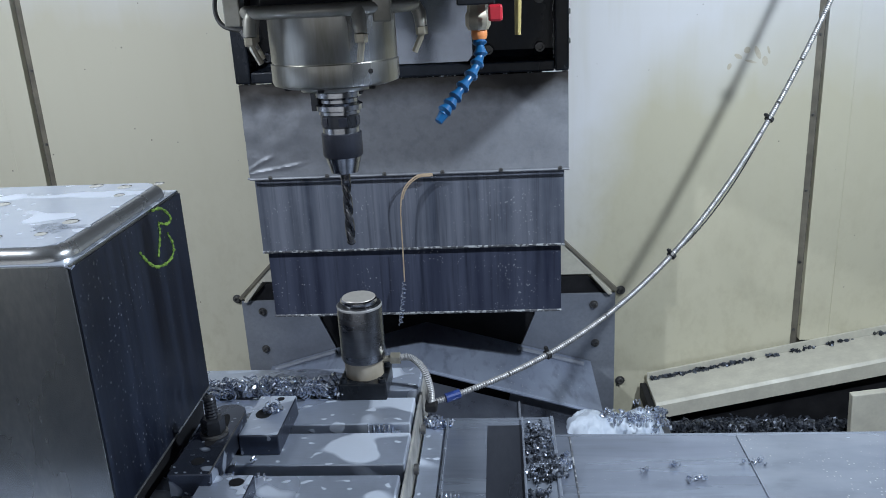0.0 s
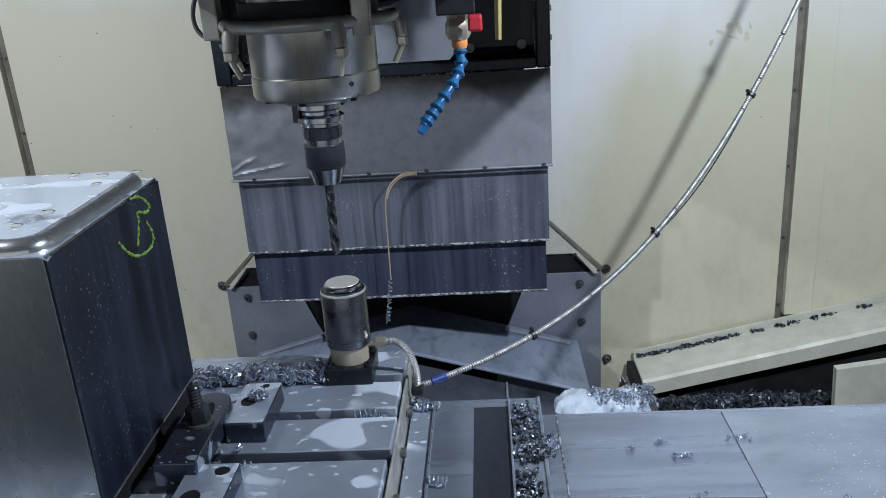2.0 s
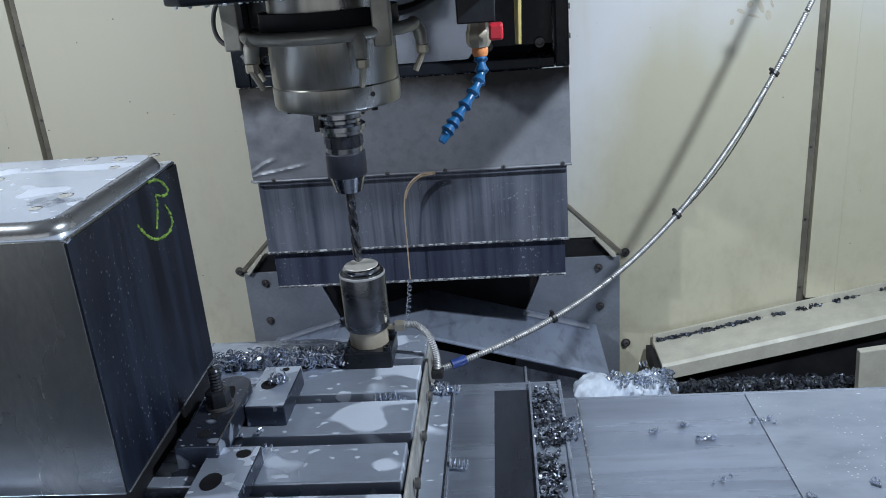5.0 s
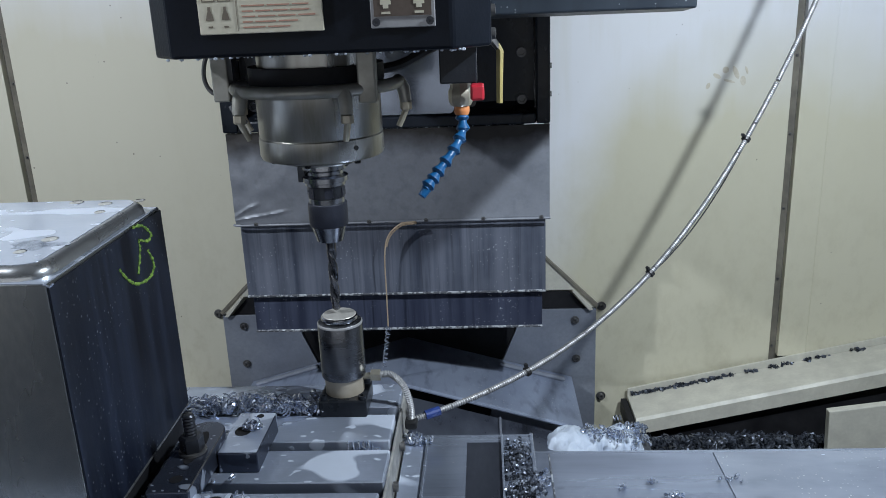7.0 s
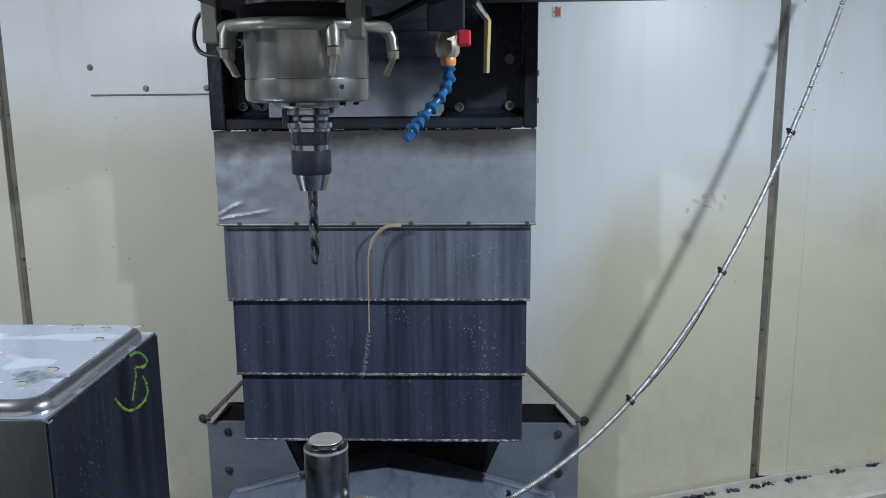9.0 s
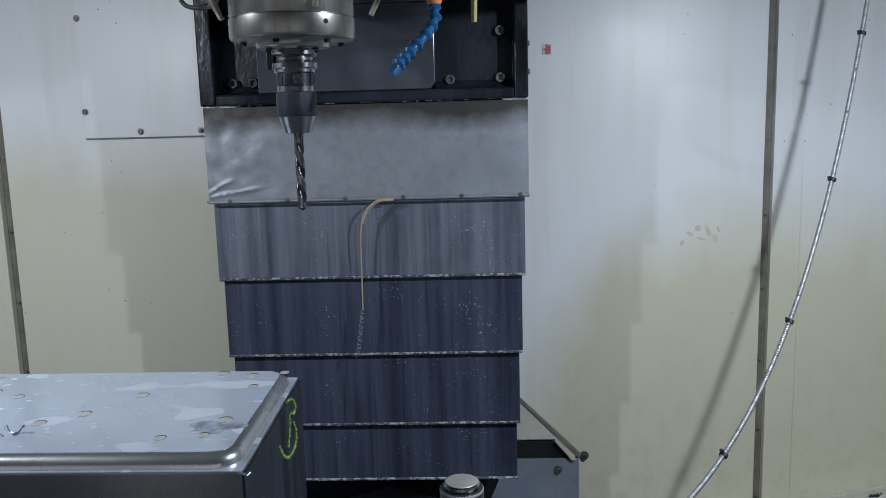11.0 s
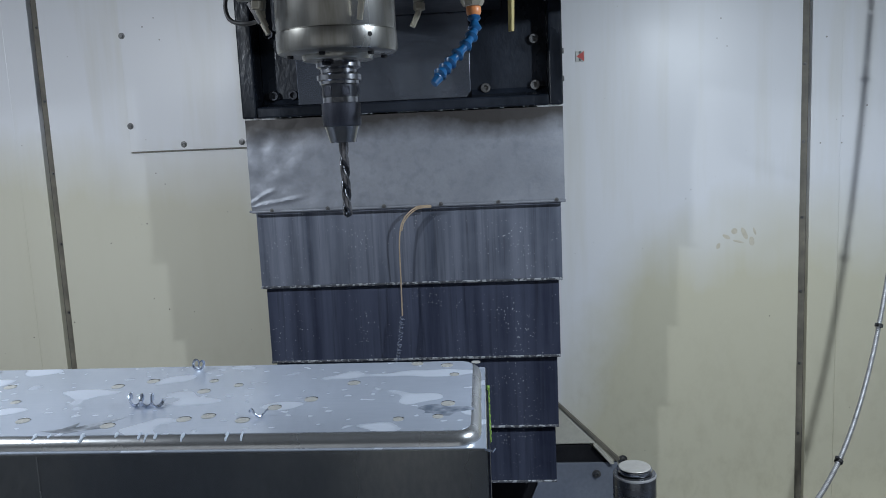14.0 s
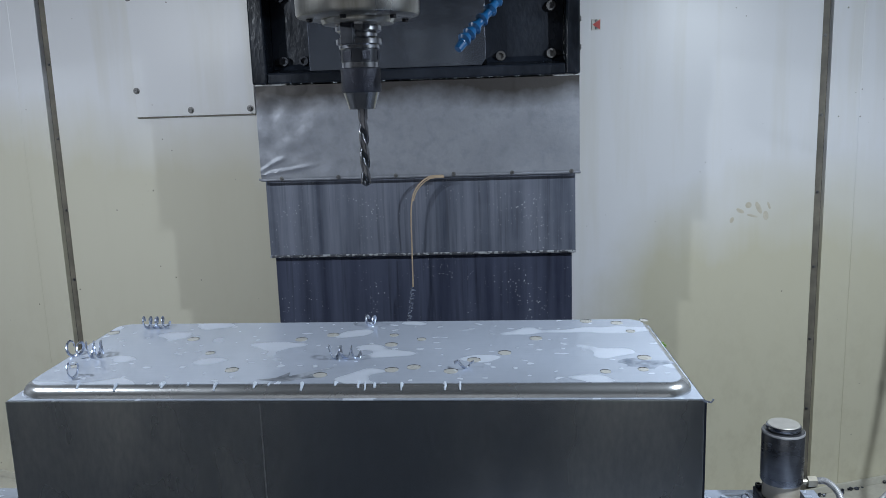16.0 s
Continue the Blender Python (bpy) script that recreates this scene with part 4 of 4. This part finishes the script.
# ---- clamps ----
def strap_clamp(x0, x1, y0, y1, z0, z1, label, stud=None, slot=None, dark=False):
    c = thing("strap_clamp", label, "clamp", "strap clamps")
    if stud:
        r = (x1 - x0) / 2
        outline = [(x0, y0), (x1, y0)] + [(x0 + r + r * math.cos(a), y1 - r + r * math.sin(a)) for a in np.linspace(0, math.pi, 13)]
        part("strap", prism(outline, z0, z1, "z", .0014), M_CLAMP, c, "wet dark steel strap with a rounded end")
        part("strap_edge", tube([(x1 - .0006, y0 + .001, z1 - .0006), (x1 - .0006, y1 - r, z1 - .0006)], .0011, 6), M_SCREW, c, "thin bright edge")
    else:
        # Dark body and paler top plate put the light from above into colour.
        part("strap", box(x0, x1, y0, y1, z0, z1 - .001, .0015), M_CLAMP, c, "dark steel strap")
        part("lit_top", box(x0 + .001, x1 - .001, y0 + .001, y1 - .001, z1 - .0009, z1, .0004), M_TABLE, c, "wet top, painted paler as light falls on it")
    # Flat near-black discs paint the shade inside the strap's openings.
    for (x, y, w, l) in slot or ():
        m = Matrix.Translation((x, y, z1)) @ Matrix.Diagonal((1, l / w, 1, 1))
        part("slot", lathe([(.0001, -.002), (w, -.002), (w, .0006), (.0001, .0006)], 20, m), M_DARK, c, "flat dark disc painted as a shaded slot")
    if stud:
        x, y = stud
        part("washer", lathe([(.0001, z1 + .0007), (.0175, z1 + .0007), (.0175, z1 + .004), (.0001, z1 + .004)], 28, Matrix.Translation((x, y, 0))), M_SCREW, c, "", True)
        part("nut", lathe([(.0001, z1 + .0042), (.0148, z1 + .0042), (.0152, z1 + .007), (.0152, z1 + .022), (.0128, z1 + .025), (.0001, z1 + .025)], 6, Matrix.Translation((x, y, 0)) @ Matrix.Rotation(.4, 4, "Z")), M_HOLD, c, "dark hexagon nut")
        prof = [(.0001, z1 + .004)]
        for k in range(22):
            prof.append((.0078 if k % 2 else .0068, z1 + .0045 + k * .0022))
        prof += [(.006, z1 + .053), (.0001, z1 + .0535)]
        part("stud", lathe(prof, 18, Matrix.Translation((x, y, 0))), M_HOLD, c, "dark threaded stud", True)
    return c


clamps = [strap_clamp(-.185, -.1345, -.285, -.118, ZT + .010, ZT + .040, "wet dark steel strap clamp with stud and nut beside block", (-.158, -.196), ((-.157, -.186, .010, .040), (-.157, -.258, .008, .008)), True),
          strap_clamp(-.133, -.081, -.183, -.078, ZT + .0003, ZT + .030, "loose wet steel step clamp lying on the table", None, ((-.114, -.128, .011, .013), (-.101, -.088, .005, .005))),
          strap_clamp(-.150, -.089, -.40, -.262, ZT + .0003, ZT + .024, "loose wet steel clamp lying across a slot", None, ((-.106, -.278, .009, .008), (-.128, -.33, .012, .016)))]
foot = tagged(part("clamp_foot", box(-.183, -.137, -.270, -.24, ZT + .0003, ZT + .0097, .001), M_DARK), "dark packing piece under the strap clamp", "packing piece")
foot2 = tagged(part("clamp_foot", box(-.183, -.137, -.16, -.13, ZT + .0003, ZT + .0097, .001), M_DARK), "dark packing piece under the strap clamp", "packing piece")
clamps += [foot, foot2]


# ---- swarf ----
def curl(rnd, r=.006, turns=2.5, pitch=.006, wire=.0009, n=8):
    k = max(6, int(turns * n))
    return [(r * math.cos(2 * math.pi * turns * i / k), r * math.sin(2 * math.pi * turns * i / k), pitch * turns * i / k - pitch * turns / 2) for i in range(k + 1)]


def swarf_heap(name, spots, count, rnd, label, height, size=(.003, .008), wire=(.0005, .0010), material=None):
    """Loose curled chips over rectangles (x0, x1, y0, y1, z)."""
    verts, faces = [], []
    for _ in range(count):
        x0, x1, y0, y1, z = spots[rnd.randrange(len(spots))]
        u = rnd.gauss(.5, .27)
        v = rnd.gauss(.5, .22)
        x, y = x0 + (x1 - x0) * min(1, max(0, u)), y0 + (y1 - y0) * min(1, max(0, v))
        r = rnd.uniform(*size)
        pts = curl(rnd, r, rnd.uniform(.6, 2.6), rnd.uniform(.2, 1.3) * r, 0, 7)
        m = Euler((rnd.uniform(0, 6.28), rnd.uniform(0, 6.28), rnd.uniform(0, 6.28))).to_matrix()
        h = z + r * .6 + rnd.random() ** 2 * height * max(.15, 1 - abs(v - .5) * 2)
        w = rnd.uniform(*wire)
        pw = [m @ Vector(p) + Vector((x, y, h)) for p in pts]
        low = min(p.z for p in pw)
        if low < z + w:
            pw = [p + Vector((0, 0, z + w - low)) for p in pw]
        side = (m @ Vector((0, 0, 1))) * w * 1.6
        b = len(verts)
        for i, p in enumerate(pw):
            out = (p - Vector((x, y, h))).normalized() * w * .5
            verts += [p - side + out, p + side + out, p - out]
        for i in range(len(pw) - 1):
            for k in range(3):
                a, c = b + 3 * i + k, b + 3 * i + (k + 1) % 3
                faces.append((a, c, c + 3, a + 3))
    me = bpy.data.meshes.new(name)
    me.from_pydata([tuple(v) for v in verts], [], faces)
    me.materials.append(material or M_CHIP)
    ob = new(name, me)
    return tagged(ob, label, "metal chips", kind="stuff")


rnd = random.Random(11)
heaps = [swarf_heap("swarf_heap", [(-.30, -.030, -.034, .012, ZT), (-.22, -.035, -.036, -.004, ZT)], 420, rnd, "heap of bright curly steel swarf on the table", .011, (.0035, .0095), (.0004, .0011)),
         swarf_heap("swarf_heap", [(.240, .274, -.11, -.015, -.0297), (.238, .292, -.165, -.10, -.0297), (.238, .266, -.30, -.16, -.0297)], 130, rnd, "fine steel swarf lying on the way cover", .006, (.0010, .0042), (.0004, .0008)),
         swarf_heap("swarf_heap", [(.239, .272, -.11, -.015, -.0297), (.239, .290, -.165, -.10, -.0297), (.239, .268, -.30, -.16, -.0297)], 650, rnd, "dark fine swarf lying on the way cover", .005, (.0010, .003), (.0004, .0009), M_GRIT),
         swarf_heap("swarf_heap", [(-.20, -.05, -.30, -.10, ZT), (.03, .08, -.125, -.105, ZT - .02), (.09, .13, -.03, -.005, -.0297), (.088, .112, -.03, .0, -.0297), (-.11, -.09, -.13, -.12, ZT + .03), (.27, .30, -.13, -.08, -.046)], 120, rnd, "scattered steel chips on table and clamps", .006, (.002, .006))]
swarf_heap("swarf_bed", [(.50, 1.25, .60, .78, -.50), (.55, 1.10, .62, .78, -.50)], 3000, rnd, "dark wet swarf filling the chip tray", .046, (.004, .011), (.001, .002), M_GRIT)
swarf_heap("swarf_bed", [(.60, 1.30, .905, .930, -.452)], 10, rnd, "chips along the chute", .01)
swarf_heap("swarf_on_cover", [(x - w, x + w, y - .006, y + .006, -.0438) for x, y, w in ((.545, -.099, .014), (.454, -.137, .018), (.454, -.137, .018), (.396, -.116, .005), (.439, -.106, .006),
                              (.461, -.226, .014), (.548, -.263, .012), (.630, -.238, .005))], 60, rnd, "small clusters of chips lying on the way cover", .003, (.0010, .0030), (.0004, .0009))
swarf_heap("swarf_on_chute", [(.60 + .03 * k, .635 + .03 * k, .912, .93, -.4455 + .0063 * k) for k in (0, 1, 1, 2, 3, 4, 4, 4, 5, 6, 6, 7, 8, 10, 10, 12, 13, 15, 16, 19, 22, 25)], 420, rnd, "fine chips along the chute edge", .006, (.0014, .004), (.0008, .0016), M_GRIT)


def foam():
    """A low uneven mound of froth."""
    bm = bmesh.new()
    nx, ny = 96, 44
    rows = []
    for j in range(ny + 1):
        row = []
        for i in range(nx + 1):
            x, y = .335 + .235 * i / nx, .525 + .135 * j / ny
            p = Vector((x, y, 0))
            q = max(1 - ((x - .415) / .070) ** 2 - ((y - .595) / .060) ** 2, .75 - ((x - .500) / .075) ** 2 - ((y - .610) / .055) ** 2)
            q += .30 * noise.noise(p * 24) + .18 * noise.noise(p * 60)
            h = .045 * math.sqrt(max(0, q)) * (.80 + .35 * noise.noise(p * 18 + Vector((3, 1, 0)))) + .0022 * noise.noise(p * 190) * (q > 0)
            row.append(bm.verts.new((x, y, -.402 + h if q > 0 else -.412)))
        rows.append(row)
    for j in range(ny):
        for i in range(nx):
            bm.faces.new((rows[j][i], rows[j][i + 1], rows[j + 1][i + 1], rows[j + 1][i]))
    return tagged(part("coolant_foam", bm, M_FOAM, None, "", True), "white coolant foam with chips at the end of the chute", "foam", kind="stuff")


foam()
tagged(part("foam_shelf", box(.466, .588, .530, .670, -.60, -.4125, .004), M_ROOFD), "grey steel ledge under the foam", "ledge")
swarf_heap("swarf_in_foam", [(.43, .57, .545, .63, -.372), (.50, .585, .56, .70, -.40)], 120, rnd, "bright chips caught in the foam", .020, (.003, .008), (.0006, .0014))


def loose_chip(x, y, z, r, turns, pitch, heading, wire=.0011, upright=False, label="curled bright steel chip lying on the block"):
    pts = curl(rnd, r, turns, pitch, 0, 14)
    m = Matrix.Rotation(radians(heading), 4, "Z") @ Matrix.Rotation(radians(90), 4, "X")
    c = tagged(part("steel_chip", tube([m @ Vector(p) for p in pts], wire, 6, None, 1.9), M_CHIP, None, "", True), label, "chip", "loose chips")
    c.location = (x, y, z + r + wire)
    return c


TOP = BZ1 + .0156
chips = [loose_chip(-.644, -.244, TOP, .0075, 3.0, .015, 82, .0013), loose_chip(-1.018, -.222, TOP - .001, .010, 1.6, .018, 70), loose_chip(-.990, -.225, TOP, .010, 2.6, .009, 110),
         loose_chip(-.965, -.086, TOP, .008, 4.0, .010, 88), loose_chip(-.632, -.088, TOP, .007, 1.6, .012, 60), loose_chip(-.485, -.288, TOP, .004, 1.2, .02, 85), loose_chip(-.975, -.312, TOP, .009, 1.3, .010, 95, .0008),
         loose_chip(.138, -.205, -.0297, .0055, 4.2, .0055, 80, .0008, False, "curled steel chip lying on the way cover"), loose_chip(.04, -.116, ZT - .012, .007, 5, .007, 92, .001, False, "curled steel chip lying in a table slot")]

# ---- flexible hose to the setter: rigid links that follow one another ----
hose = thing("flexible_hose", "long ribbed steel cable hose hanging from the enclosure to the setter", "hose")
ANCHOR = (1.067, .605, 1.242)
SHAPES = [(0, (.386, .111, .036), (.724, .410, .110)), (.207, (.500, .091, -.030), (.936, .502, -.035)),
          (.348, (.618, .140, -.013), (1.002, .549, -.236)), (.405, (.655, .167, -.009), (1.043, .563, -.285)),
          (.520, (.738, .221, .000), (1.135, .590, -.384)), (.627, (.797, .272, .008), (1.201, .616, -.476))]
LINKS = 84


def hose_curve(t):
    ctrl = []
    for k in (1, 2):
        ctrl.append(Vector([float(np.interp(at(TABLE, t, 1), [s[0] for s in SHAPES], [s[k][a] for s in SHAPES])) for a in range(3)]))
    p = Vector((.100 + at(TABLE, t, 1), -.012 + at(TABLE, t, 2), .006))
    a, b, c = ctrl[0], ctrl[1], Vector(ANCHOR)
    return [(1 - u) ** 3 * p + 3 * (1 - u) ** 2 * u * a + 3 * (1 - u) * u * u * b + u ** 3 * c for u in (q / 299 for q in range(300))]


def hose_poses(t):
    pts = hose_curve(t)
    run = [0.0]
    for a, b in zip(pts, pts[1:]):
        run.append(run[-1] + (b - a).length)
    out = []
    for k in range(LINKS):
        s = run[-1] * (k + .5) / LINKS
        i = min(len(pts) - 2, int(np.searchsorted(run, s)))
        d = (pts[min(i + 1, len(pts) - 1)] - pts[max(i - 1, 0)]).normalized()
        out.append(Matrix.Translation(pts[i]) @ d.to_track_quat("Z", "Y").to_matrix().to_4x4())
    return out


def build_hose():
    prof = []
    n = 6
    for k in range(n):
        z = -.0115 + .023 * k / n
        prof += [(.0040, z), (.0055, z + .0010), (.0055, z + .0022), (.0040, z + .0031)]
    prof = [(a * .86, b) for a, b in prof]
    prof = [(.0001, -.0116)] + prof + [(.0050, .0115), (.0001, .0116)]
    mesh = None
    links = []
    for k in range(LINKS):
        if mesh is None:
            first = part("hose_link", lathe(prof, 12), M_HOSE, hose, "", True)
            mesh = first.data
            links.append(first)
        else:
            o = new("hose_link", mesh)
            o.parent = hose
            links.append(o)
    for k in (1,):
        part("blue_tape", lathe([(.0001, -.0115), (.0072, -.0115), (.0072, .0115), (.0001, .0115)], 14), M_BTIE, links[k], "blue tape wrap")
    for k in (9, 22, 36, 50, 64):
        part("cable_tie", lathe([(.0001, -.003), (.0078, -.003), (.0078, .003), (.0001, .003)], 12), M_TIE, links[k], "black cable tie")
        part("tie_tail", box(-.003, .003, .006, .014, -.002, .002), M_TIE, links[k])
    for k in range(23, 36):
        u0, u1 = (k - 23) / 13, (k - 22) / 13
        f = [4 * .022 * u * (1 - u) for u in (u0, u1)]
        part("loose_wire", tube([(f[0] * .6, -.004 - f[0], -.012), (f[1] * .6, -.004 - f[1], .012)], .0013, 5), M_TIE, links[k], "thin loose wire")
    return links


links = build_hose()


def motions():
    walk(head, [(t, pose(0, 0, z)) for t, z in HEAD])
    rows, angle = [(0, pose(0, 0, 0)), (11.2, pose(0, 0, 0))], 0.0
    for f in range(1, int((16 - 11.2) * 30) + 1):
        angle -= min(75, 6 * f)
        rows.append((11.2 + f / 30, pose(0, 0, 0, 0, 0, angle)))
    walk(tool, rows)
    times = [k * .25 for k in range(65)]
    for i, p in enumerate(panels, 1):
        rest = -.138 - .003 * i
        walk(p, [(t, pose(0, 0, max(rest, .205 + at(HEAD, t) - PANEL * i - (.006, .011, .007, .006, .006)[i - 1]))) for t in times])
    for ob in [table, block, setter] + risers + clamps + heaps + chips:
        x, y, z = ob.location
        turn = ob.matrix_basis.copy()
        walk(ob, [(t, Matrix.Translation((dx, dy, 0)) @ turn) for t, dx, dy in TABLE])
    key_times = [0, 8.8] + [9.1 + .3 * k for k in range(23)] + [16]
    shapes = [hose_poses(t) for t in key_times]
    for k, link in enumerate(links):
        walk(link, [(t, s[k]) for t, s in zip(key_times, shapes)])


motions()
